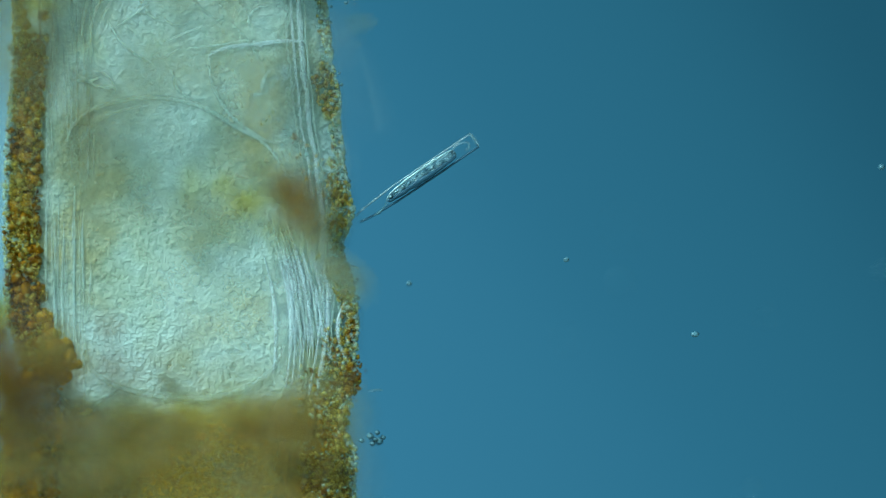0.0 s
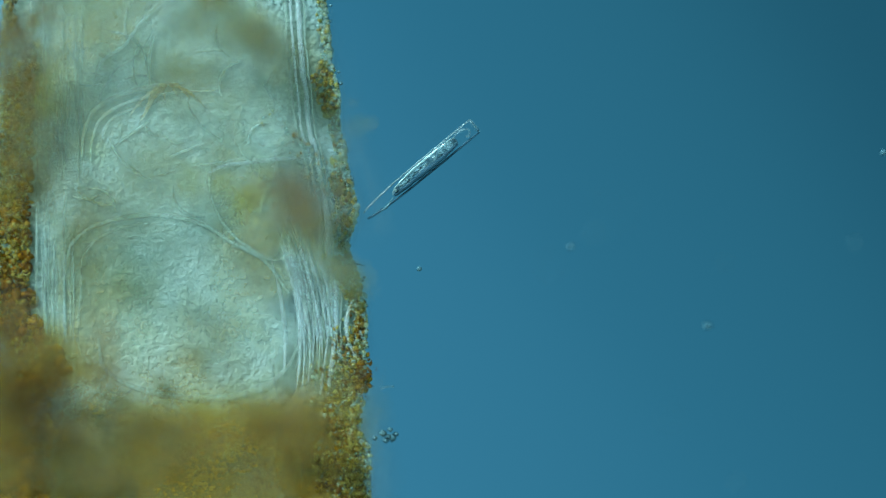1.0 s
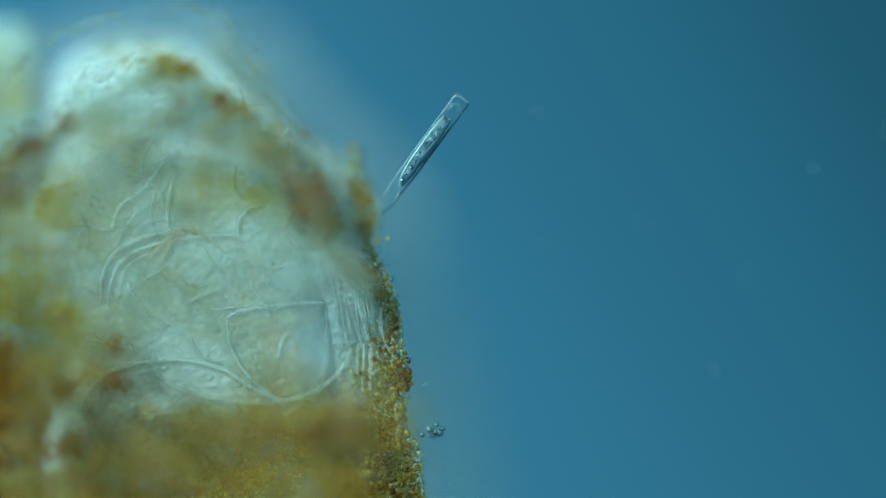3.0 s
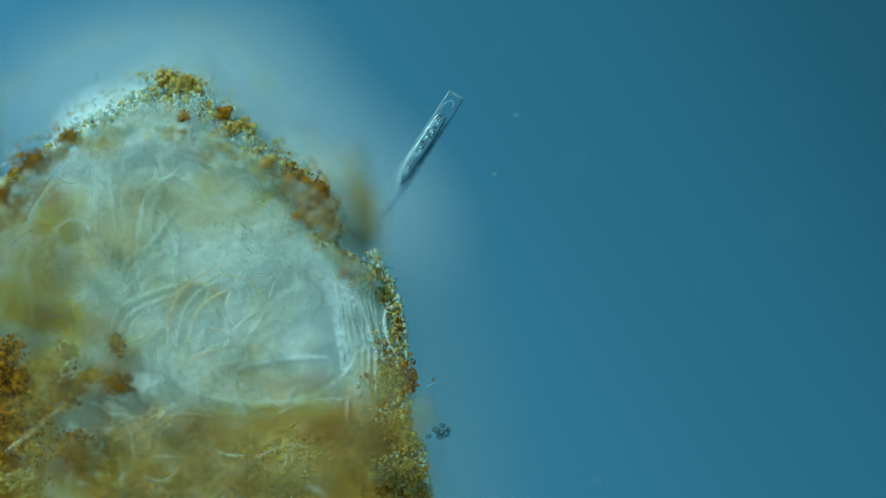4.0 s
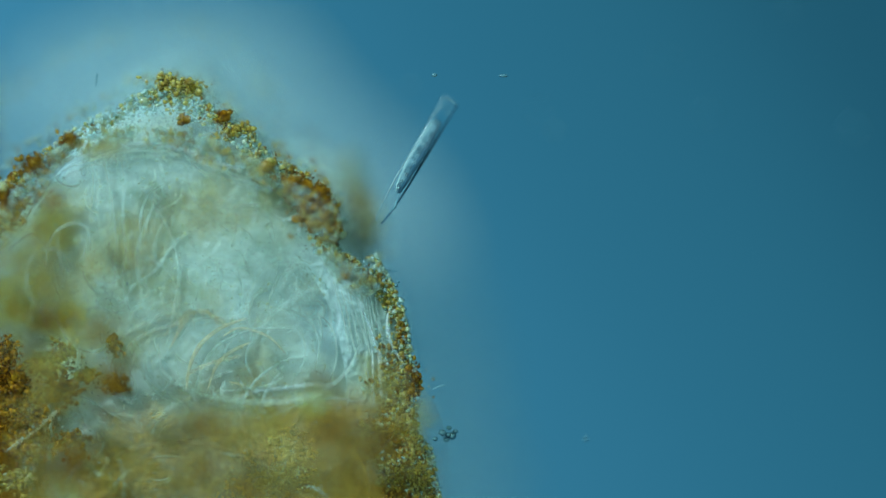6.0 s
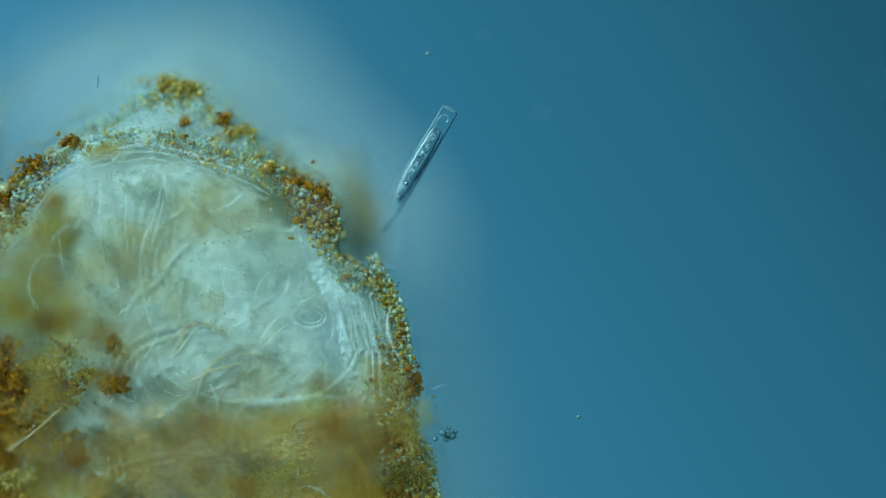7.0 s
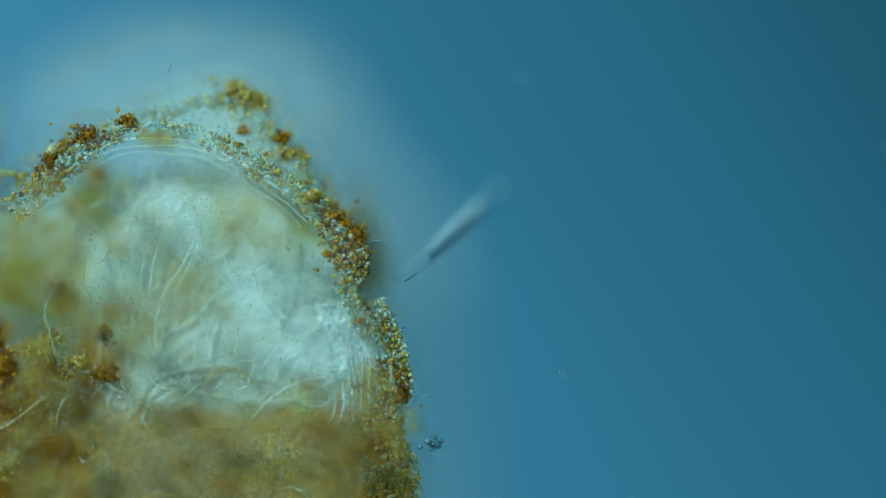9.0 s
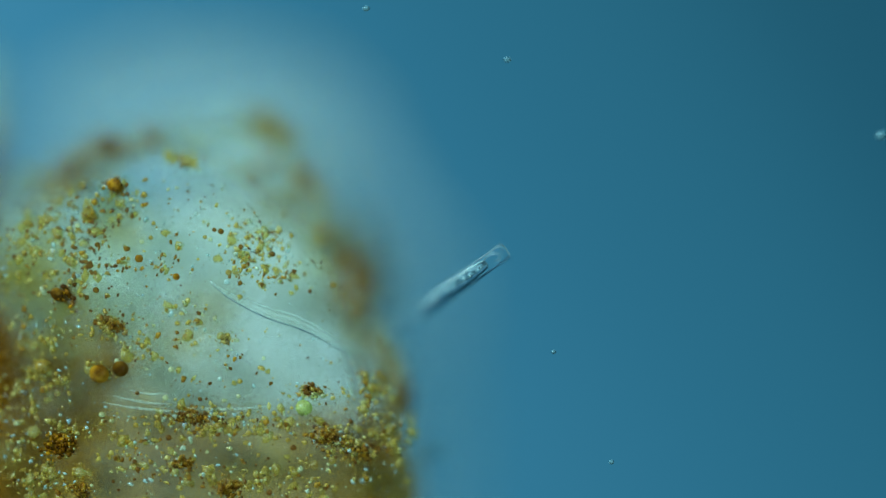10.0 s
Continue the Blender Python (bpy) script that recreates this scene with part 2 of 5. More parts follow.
DARK_CRUST = soft_matter("dark_rust_crust", [(0.34, (0.03, 0.012, 0.001)), (0.48, (0.1, 0.05, 0.003)), (0.6, (0.2, 0.12, 0.01)), (0.72, (0.32, 0.26, 0.05))], 150, 0.8, 1.0, 520, 0.007, 0.3, 0.006, through_tint=(0.66, 0.36, 0.04))
UMBER = soft_matter("umber_slime", [(0.35, (0.09, 0.04, 0.001)), (0.5, (0.19, 0.095, 0.003)), (0.65, (0.34, 0.21, 0.01))], 120, 0.7, 0.6, 420, 0.003, 0.3, 0.004, through_tint=(0.74, 0.48, 0.08))
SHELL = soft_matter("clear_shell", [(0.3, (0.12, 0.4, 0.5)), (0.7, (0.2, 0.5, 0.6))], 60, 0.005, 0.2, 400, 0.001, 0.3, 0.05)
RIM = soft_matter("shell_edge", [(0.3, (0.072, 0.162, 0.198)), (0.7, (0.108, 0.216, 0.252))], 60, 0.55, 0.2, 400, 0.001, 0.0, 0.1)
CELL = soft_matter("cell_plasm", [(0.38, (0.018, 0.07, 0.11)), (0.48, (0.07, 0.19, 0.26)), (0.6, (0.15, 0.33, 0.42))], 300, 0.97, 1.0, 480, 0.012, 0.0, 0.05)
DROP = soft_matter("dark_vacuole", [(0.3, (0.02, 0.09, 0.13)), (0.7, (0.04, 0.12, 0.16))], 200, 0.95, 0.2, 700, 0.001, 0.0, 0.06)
# bright vacuoles, and the light painted along one edge of the cell
PEARL = soft_matter("vacuole_and_light", [(0.3, (0.15, 0.3, 0.345)), (0.7, (0.255, 0.42, 0.465))], 200, 0.95, 0.2, 700, 0.001, 0.0, 0.2)
# shade painted along the tube and the cell; also dark vacuoles and crease line
DARK_EDGE = soft_matter("vacuole_and_shade", [(0.3, (0.008, 0.04, 0.07)), (0.7, (0.015, 0.06, 0.1))], 200, 0.9, 0.1, 700, 0.001, 0.0, 0.01)
SPECK = soft_matter("water_speck", [(0.3, (0.025, 0.09, 0.13)), (0.7, (0.06, 0.16, 0.2))], 200, 0.85, 0.1, 300, 0.0005, 0.0, 0.03)
ALGA = soft_matter("green_alga", [(0.3, (0.2, 0.28, 0.06)), (0.7, (0.34, 0.44, 0.16))], 200, 0.45, 0.3, 500, 0.001, 0.3, 0.04, through_tint=(0.8, 0.92, 0.6))


# ---- building helpers ----
def part(name, bm, material, parent=None, label="", smooth=True):
    me = bpy.data.meshes.new(name)
    bm.to_mesh(me)
    bm.free()
    me.materials.append(material)
    if smooth:
        me.polygons.foreach_set("use_smooth", [True] * len(me.polygons))
    ob = new(name, me)
    if parent:
        ob.parent = parent
    return tagged(ob, label)


def tube(bm, pts, radii, sides=6, closed=True):
    """A tapered tube along a list of points in metres."""
    rings = []
    for i, p in enumerate(pts):
        d = (pts[min(i + 1, len(pts) - 1)] - pts[max(i - 1, 0)]).normalized()
        a = d.cross(Vector((0, 0, 1)))
        a = a.normalized() if a.length > 1e-6 else Vector((1, 0, 0))
        b = d.cross(a)
        r = radii[i] if isinstance(radii, (list, tuple)) else radii
        rings.append([bm.verts.new(p + r * (math.cos(k * math.tau / sides) * a + math.sin(k * math.tau / sides) * b)) for k in range(sides)])
    for r0, r1 in zip(rings, rings[1:]):
        for k in range(sides):
            bm.faces.new((r0[k], r0[(k + 1) % sides], r1[(k + 1) % sides], r1[k]))
    if closed:
        bm.faces.new(rings[0][::-1]), bm.faces.new(rings[-1])


def smooth_line(pts, steps=8):
    """Points on a smooth line through the given ones."""
    res = []
    for i in range(len(pts) - 1):
        p0, p1, p2, p3 = pts[max(i - 1, 0)], pts[i], pts[i + 1], pts[min(i + 2, len(pts) - 1)]
        for k in range(steps):
            t = k / steps
            res.append(0.5 * ((2 * p1) + (p2 - p0) * t + (2 * p0 - 5 * p1 + 4 * p2 - p3) * t * t + (3 * p1 - p0 - 3 * p2 + p3) * t ** 3))
    return res + [pts[-1]]


BALLS = []
for subdiv in (1, 2, 3):
    b = bmesh.new()
    bmesh.ops.create_icosphere(b, subdivisions=subdiv, radius=1)
    b.verts.index_update()
    BALLS.append((np.array([v.co[:] for v in b.verts]), np.array([[v.index for v in f.verts] for f in b.faces])))
    b.free()


def grains(name, places, material, parent, label="", fine=0, kind=""):
    """Many lumpy grains as one mesh. places: rows of x, y, z, radius in metres."""
    V, F = BALLS[fine]
    rng = np.random.RandomState(len(places) + 3)
    vs, fs = [], []
    for i, (x, y, z, r) in enumerate(places):
        w = V * (1 + (0.34, 0.12, 0.03)[fine] * rng.randn(len(V), 1)) * r * (0.65 + 0.7 * rng.rand(3))
        vs.append(w + (x, y, z))
        fs.append(F + i * len(V))
    me = bpy.data.meshes.new(name)
    me.from_pydata(np.concatenate(vs).tolist(), [], np.concatenate(fs).tolist())
    me.materials.append(material)
    me.polygons.foreach_set("use_smooth", [True] * len(me.polygons))
    ob = new(name, me)
    ob.parent = parent
    return tagged(ob, label, kind=kind)


# ---- the slide ----
def slide():
    b = bmesh.new()
    bmesh.ops.create_cube(b, size=1)
    bmesh.ops.scale(b, vec=(3.2, 3.2, 0.02), verts=b.verts)
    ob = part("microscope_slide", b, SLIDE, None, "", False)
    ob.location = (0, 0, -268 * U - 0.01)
    tagged(ob, "blue glass slide under the water, condenser light painted on as uneven glow", "slide", kind="structure")


slide()

# ---- the host animal: outlines of the trunk at several heights, from the rear of one flank over the dome to the other ----
LOW = [(-150, 900), (-145, 720), (-130, 520), (-95, 320), (-50, 235), (0, 165), (70, 108), (150, 72), (240, 50), (320, 44), (398, 62), (450, 108), (490, 175), (542, 235), (598, 285), (630, 335), (643, 378), (650, 430), (668, 490), (690, 555),
       (702, 620), (708, 670), (730, 720), (752, 765), (755, 830), (755, 900)]
MIDDLE = [(-120, 900), (-110, 720), (-90, 540), (-40, 410), (5, 343), (60, 293), (130, 246), (205, 203), (275, 166), (335, 168), (400, 213), (445, 248), (505, 298), (565, 326), (597, 363), (605, 405), (600, 445), (635, 472), (670, 500), (690, 545),
          (710, 600), (722, 650), (758, 700), (785, 745), (792, 820), (800, 900)]
UPPER = [(-260, 900), (-240, 720), (-150, 560), (-50, 450), (10, 380), (55, 318), (110, 272), (180, 248), (260, 236), (340, 250), (410, 275), (470, 300), (530, 335), (580, 358), (600, 385), (602, 415), (594, 447), (625, 480), (662, 500), (690, 550),
         (706, 600), (716, 645), (752, 695), (780, 742), (795, 820), (798, 900)]
REAR_END = [(780, 1050), (660, 1200), (330, 1280), (0, 1200), (-110, 1050)]
HEART = np.array((340.0, 620.0))
STEPS = 8


def closed_curve(pts):
    """A smooth closed line through the given points, STEPS points for each of them."""
    p = np.array(pts, float)
    t = (np.arange(STEPS) / STEPS)[None, :, None]
    p0, p1, p2, p3 = (np.roll(p, s, 0)[:, None, :] for s in (1, 0, -1, -2))
    c = 0.5 * (2 * p1 + (p2 - p0) * t + (2 * p0 - 5 * p1 + 4 * p2 - p3) * t ** 2 + (3 * p1 - p0 - 3 * p2 + p3) * t ** 3)
    return c.reshape(-1, 2)


LOW_C, MIDDLE_C, UPPER_C = (closed_curve(p + REAR_END) for p in (LOW, MIDDLE, UPPER))
COUNT = len(LOW_C)
LEVELS = [(-240, HEART + (LOW_C - HEART) * 0.5), (-160, HEART + (LOW_C - HEART) * 0.9), (-60, HEART + (LOW_C - HEART) * 1.03), (64, LOW_C),
          (128, LOW_C * 0.22 + MIDDLE_C * 0.78), (147, MIDDLE_C), (162, UPPER_C), (196, HEART + (UPPER_C - HEART) * 0.97), (222, HEART + (UPPER_C - HEART) * 0.9), (236, HEART + (UPPER_C - HEART) * 0.45), (238, HEART + (UPPER_C - HEART) * 0.02)]


def outline(z):
    """The trunk's outline at height z."""
    zs = [l[0] for l in LEVELS]
    i = min(max(int(np.searchsorted(zs, z)) - 1, 0), len(zs) - 2)
    f = min(1.0, max(0.0, (z - zs[i]) / (zs[i + 1] - zs[i])))
    return LEVELS[i][1] * (1 - f) + LEVELS[i + 1][1] * f


def on_outline(k, z, inward=0.0):
    """The point at place k along the outline (k counts the points of the lists above), moved inwards."""
    c = outline(z)
    q = k * STEPS
    i = int(q)
    p = c[i % COUNT] * (1 - q + i) + c[(i + 1) % COUNT] * (q - i)
    d = c[(i + 2) % COUNT] - c[(i - 1) % COUNT]
    d = np.array((-d[1], d[0])) / max(np.hypot(*d), 1e-6)
    return p + d * inward


POLAR = UPPER_C - HEART
ORDER = np.argsort(np.arctan2(POLAR[:, 1], POLAR[:, 0]))
POLAR_A, POLAR_R = np.arctan2(POLAR[:, 1], POLAR[:, 0])[ORDER], np.hypot(POLAR[:, 0], POLAR[:, 1])[ORDER]


def reach(x, y):
    """How far out a place lies: 0 over the heart of the body, 1 at the upper outline."""
    d = np.array((x, y)) - HEART
    return float(np.hypot(*d) / np.interp(math.atan2(d[1], d[0]), POLAR_A, POLAR_R, period=math.tau))


def dent(x, y):
    """The hollow in the upper side that holds the rusty crust."""
    return 16 * math.exp(-((x - 20) ** 2 + (y - 690) ** 2) / 120 ** 2)


def top_z(x, y):
    return float(np.interp(reach(x, y), [0, 0.45, 0.9, 0.97, 1.0, 1.08, 1.3], [238, 236, 222, 196, 162, 147, 64])) - dent(x, y)


def seam(x):
    """Where the fore trunk is tucked into the rear trunk."""
    return 520 + 0.155 * x


# ---- how its pieces travel: seconds, shift in x and y, turn, and rise where there is one; each about its own pivot ----
PATHS = {
    "host": ((522, 531), [(0, -130, -8, 0), (0.5, -122, -8, 0), (1, -106, -8, 0), (1.5, -80, -6, 0), (2, -52, -3, 0), (2.5, -20, 0, 0), (4, -2, 0, 0), (7.5, 0, 0, 0), (8, -3, 2, -1.1), (8.5, -6.5, 1.5, -2.5), (9, -11, 0, -3.5), (9.5, -7, 4, -4.6), (10, -3, 8, -5.4)]),
    "rear_tissue": ((522, 531), [(0, -130, -8, 0), (0.5, -122, -8, 0), (1, -106, -8, 0), (1.5, -80, -6, 0), (2, -52, -3, 0), (2.5, -20, 0, 0), (4, -2, 0, 0), (7.5, 0, 0, 0), (8, -3, 2, -1.1), (8.5, -6.5, 1.5, -2.5), (9, -11, 0, -3.5), (9.5, -7, 4, -4.6), (10, -3, 8, -5.4)]),
    "fore_trunk": ((541, 345), [(0, -40, -420, 0), (0.5, -40, -340, 0), (1, -38, -240, 0), (1.5, -34, -150, 0), (2, -24, -90, 0), (2.5, -12, -58, 0), (3.3, -6, -24, 0), (4, -5, -12, 0), (5, -6, -10, 0), (5.5, -6, -8, 0), (7, -4, -3, 0), (7.5, 0, 0, 0),
                               (8, 15, 13, -3.5), (8.5, 41, 38, -9), (9, 61, 61, -14.5), (9.5, 79, 96, -19), (10, 76, 136, -22)]),
    "shoulder": ((541, 345), [(0, -28, -4, 0), (1.5, -27, -8, 0), (2, -25, -12, 0), (2.5, -10, -12, 0), (4, -5, -11, 0), (5, -4, -8, 0), (7, -3, -3, 0), (7.5, 0, 0, 0), (8, 15, 13, -3.5), (8.5, 41, 38, -9), (9, 61, 61, -14.5), (9.5, 79, 96, -19), (10, 76, 136, -22)]),
    "fore_flank": ((522, 531), [(0, -74, -43, -11.9), (0.5, -69, -41, -11.3), (1, -62, -40, -9.7), (1.5, -47, -34, -7.4), (2, -34, -26, -4.8), (2.5, -13, -23, -3.7), (4, -4, -13, -1.8), (5, 0, 0, 0), (7.5, 0, 0, 0), (8, 3, 15, -1), (8.5, 7, 42, -2), (9, 8, 70, -3), (9.5, 8, 98, -4), (10, 6, 108, -4)]),
    "middle_rim": ((522, 531), [(0, -74, -43, -11.9), (0.5, -69, -41, -11.3), (1, -62, -40, -9.7), (1.5, -47, -34, -7.4), (2, -34, -26, -4.8), (2.5, -13, -23, -3.7), (4, -4, -13, -1.8), (5, 0, 0, 0), (7.5, 0, 0, 0), (8, 3, 15, -1), (8.5, 7, 42, -2), (9, 8, 70, -3), (9.5, 8, 98, -4), (10, 6, 108, -4)]),
    "rear_flank": ((522, 531), [(0, -74, -43, -11.9), (0.5, -69, -41, -11.3), (1, -62, -40, -9.7), (1.5, -47, -34, -7.4), (2, -34, -26, -4.8), (2.5, -13, -23, -3.7), (4, -4, -13, -1.8), (5, 0, 0, 0), (7.5, 0, 0, 0), (8, -3, 2, -1.1), (8.5, -6.5, 1.5, -2.5), (9, -11, 0, -3.5), (9.5, -7, 4, -4.6), (10, -3, 8, -5.4)]),
    "upper_rim": ((590, 170), [(0, 0, 0, 0), (1, -1, -2, 0), (1.5, 0, 0, 2), (2, -4, 8, 5, -6), (2.5, -14, 30, 14, -40), (3, -55, 90, 30, -60), (4, -90, 135, 36, -60), (7.5, -85, 140, 36, -60), (8, -70, 153, 33, -60), (8.5, -44, 175, 28, -60), (9, -24, 200, 22, -60), (9.5, -6, 235, 18, -60), (10, -10, 275, 15, -60)]),
    "far_flank": ((30, 640), [(0, 0, 0, 0), (0.5, -8, 4, 0), (1, -17, 11, 0), (1.5, -31, 22, 0), (2, -42, 34, 0), (2.5, -80, 50, 0), (3, -105, 55, 0), (10, -105, 55, 0)]),
    "far_shoulder": ((30, 100), [(0, 0, 0, 0), (0.5, -8, 4, 0), (1, -17, 11, 0), (1.5, -31, 22, 0), (2, -42, 34, 0), (2.5, -110, 70, 0), (3, -220, 130, 0), (4, -320, 170, 0), (10, -320, 170, 0)]),
    "rust_bed": ((522, 531), [(0, 0, -30, 0), (1, -8, -20, 0), (1.5, -14, -8, 0), (2, -14, 0, 0), (2.5, 5, 0, 0), (4, 8, 0, 0), (5, 4, 0, 0), (7.5, 0, 0, 0), (8, -3, 2, -1.1), (8.5, -6.5, 1.5, -2.5), (9, -11, 0, -3.5), (9.5, -7, 4, -4.6), (10, -3, 8, -5.4)]),
    "gut": ((300, 500), [(0, -20, -389, 0), (0.3, -20, -330, 0), (0.5, -20, -288, 0), (1, -20, -181, 0), (1.5, -18, -75, 0), (2, -14, -18, 0), (2.5, 0, 0, 0), (2.7, 6, 34, 0), (3.3, 18, 115, 0), (3.8, 24, 165, 0), (5, 30, 200, 0), (7, 34, 240, 0), (7.5, 34, 250, 0), (8, 42, 266, -2), (8.5, 54, 290, -5), (9, 62, 315, -8), (9.5, 66, 345, -11), (10, 66, 370, -13)]),
    "viscera": ((430, 620), [(0, -120, -420, 0), (1, -110, -300, 0), (2, -100, -200, 0), (2.5, -90, -170, 0), (3.3, -60, -110, 0), (4, -29, -60, 0), (4.5, -6, -23, 0), (5, 0, 0, 0), (5.5, 0, 15, 0), (7, 18, 80, 0), (7.5, 41, 100, 0), (8, 45, 130, 0), (8.5, 48, 160, 0), (10, 45, 190, 0)]),
    "upper_viscera": ((400, 500), [(0, -20, -300, 0), (1, -20, -220, 0), (2.5, -10, -100, 0), (4, -14, -45, 0), (6.8, -11, -18, 0), (7.5, 0, 0, 0), (8, 11, 30, -3), (8.5, 22, 66, -8), (9, 18, 96, -12), (9.5, 8, 125, -16), (10, 5, 135, -18)]),
    # the added haze disc, shifted aside while no haze shows
    "halo": ((300, 500), [(0, -270, 0, 0), (1, -250, 0, 0), (1.5, -210, 0, 0), (2, -150, 0, 0), (2.5, -60, 0, 0), (3.3, 0, 0, 0), (7.5, 0, 0, 0), (8.5, 10, 20, -6), (10, 15, 60, -14)]),
}


# the flanks and the inner tissue rise as the trunk grows thicker
RISING = ("fore_flank", "rear_flank", "gut", "rear_tissue")
RISE = [(0, 0), (2, 0), (2.5, 4), (2.7, 15), (3.3, 52), (3.8, 76), (4.3, 84), (5.5, 84), (6.3, 92), (6.8, 99), (9, 99), (10, 104)]


def path_at(name, t):
    pivot, rows = PATHS[name]
    ts = [r[0] for r in rows]
    shift = [float(np.interp(t, ts, [r[k] if len(r) > k else 0 for r in rows])) for k in (1, 2, 3, 4)]
    if name in RISING:
        shift[3] += (0.88 if name == "gut" else 1.0) * float(np.interp(t, [r[0] for r in RISE], [r[1] for r in RISE]))
    return pivot, shift


def placed(name, t):
    """Where a piece stands at t seconds."""
    (px, py), (dx, dy, turn, rise) = path_at(name, t)
    return Matrix.Translation(P3(px + dx, py + dy, rise)) @ pose(0, 0, 0, 0, 0, turn) @ Matrix.Translation(-P3(px, py))


def at_rest(name, t, x, y):
    """The place on a piece at rest that comes to (x, y) at t seconds."""
    (px, py), (dx, dy, turn, _) = path_at(name, t)
    c, s = math.cos(radians(turn)), math.sin(radians(turn))
    x, y = x - px - dx, y - py - dy
    return px + x * c - y * s, py + x * s + y * c


host = tagged(new("host_animal"), "translucent segmented water animal crusted with golden brown detritus", "animal")
PIECES = {"host": host}
for name in PATHS:
    if name != "host":
        PIECES[name] = new(name)
        PIECES[name].parent = host
front, gut, viscera = PIECES["fore_trunk"], PIECES["gut"], PIECES["viscera"]
rnd = random.Random(4)


def piece_along(k):
    """Which piece carries place k of the outline."""
    return "host" if k < 3 or k > 26 else "fore_trunk" if k < 12.4 else "shoulder"


def patchy(x, y, z, scale, seed, lo, hi):
    v = noise.fractal(Vector((x, y, z)) * scale + Vector((seed, seed * 2.3, 0)), 0.7, 2.0, 4)
    return min(1, max(0, (v - lo) / (hi - lo)))


# the skin, in two sleeves that slide into each other
def skin(name, keep, parent, material):
    b = bmesh.new()
    zs = [-240, -200, -150, -100, -60, 0, 40, 64, 86, 105, 128, 147, 155, 162, 180, 196, 210, 222, 230, 235, 237, 238]
    rings = []
    for z in zs:
        ring = []
        for i, (x, y) in enumerate(outline(z)):
            r = 6 * noise.noise(Vector((x, y, z)) * 0.02) + 2.5 * noise.noise(Vector((x, y, z)) * 0.07)
            o = (np.array((x, y)) - HEART) / max(1, np.hypot(x - HEART[0], y - HEART[1]))
            ring.append(b.verts.new(P3(x + o[0] * r, y + o[1] * r, z - (dent(x, y) if z > 100 else 0))))
        rings.append(ring)
    for r0, r1 in zip(rings, rings[1:]):
        for k in range(COUNT):
            f = b.faces.new((r0[k], r1[k], r1[(k + 1) % COUNT], r0[(k + 1) % COUNT]))
    away = []
    for f in b.faces:
        c = f.calc_center_median() / U
        if not keep(c.x + 784, 441 - c.y, c.z):
            away.append(f)
    bmesh.ops.delete(b, geom=away, context="FACES")
    bmesh.ops.recalc_face_normals(b, faces=b.faces)
    part(name, b, material, parent, "thin clear wrinkled skin")


skin("rear_skin", lambda x, y, z: y > seam(x) - 30 and z > 128, host, SKIN)
skin("rear_underskin", lambda x, y, z: y > seam(x) - 30 and z <= 128, host, UNDERSKIN)
skin("fore_skin", lambda x, y, z: y < seam(x) + 20 and z > 128, front, SKIN)
skin("fore_underskin", lambda x, y, z: y < seam(x) + 20 and z <= 128, front, UNDERSKIN)


# the deep tissue, seen through everything above it
def slab(name, lines, z, parent, material, label=""):
    """A rounded slab of deep tissue between two side lines: rows of y, left x, right x."""
    b = bmesh.new()
    ys = np.linspace(lines[0][0], lines[-1][0], 60)
    rings = []
    for y in ys:
        l, r = (np.interp(y, [q[0] for q in lines], [q[i] for q in lines]) for i in (1, 2))
        ring = []
        for a in np.linspace(0, math.tau, 40, endpoint=False):
            ca, sa = math.cos(a), math.sin(a)
            x = (l + r) / 2 + (r - l) / 2 * math.copysign(abs(ca) ** 0.55, ca)
            n = noise.noise(Vector((x, y, 0)) * 0.012)
            ring.append(b.verts.new(P3(x, y, z - 30 + 30 * math.copysign(abs(sa) ** 0.5, sa) + (6 * n if sa > 0 else 0))))
        rings.append(ring)
    for r0, r1 in zip(rings, rings[1:]):
        for k in range(40):
            b.faces.new((r0[k], r0[(k + 1) % 40], r1[(k + 1) % 40], r1[k]))
    b.faces.new(rings[0][::-1]), b.faces.new(rings[-1])
    bmesh.ops.recalc_face_normals(b, faces=b.faces)
    return part(name, b, material, parent, label)


slab("rear_core", [(395, 300, 480), (408, 200, 560), (440, 160, 620), (600, 150, 660), (1000, 150, 690), (1180, 240, 500)], 12, PIECES["rear_tissue"], CORE, "pale teal inner tissue with an olive band")
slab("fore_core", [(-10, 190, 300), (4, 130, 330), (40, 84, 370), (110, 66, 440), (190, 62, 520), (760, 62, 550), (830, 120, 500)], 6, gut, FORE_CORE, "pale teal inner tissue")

# the sharp rim of each flank low on the trunk, as it lies when the animal is stretched out
NEAR_RIM = [(570, -90), (573, 0), (580, 60), (583, 100), (598, 165), (600, 230), (606, 290), (616, 340), (624, 380), (606, 425), (602, 445), (618, 485), (629, 530), (630, 580), (627, 640), (624, 690), (603, 722), (614, 760), (630, 810), (625, 860), (628, 960)]
FAR_RIM = [(22, -90), (25, 0), (26, 60), (20, 150), (12, 250), (8, 400), (12, 560), (37, 645), (10, 715), (2, 800), (0, 960)]


def rim_x(rim, y):
    return float(np.interp(y, [p[1] for p in rim], [p[0] for p in rim]))


def flank_piece(y):
    return "upper_rim" if y < 250 else "middle_rim" if y < 440 else "fore_flank" if y < 610 else "rear_flank"


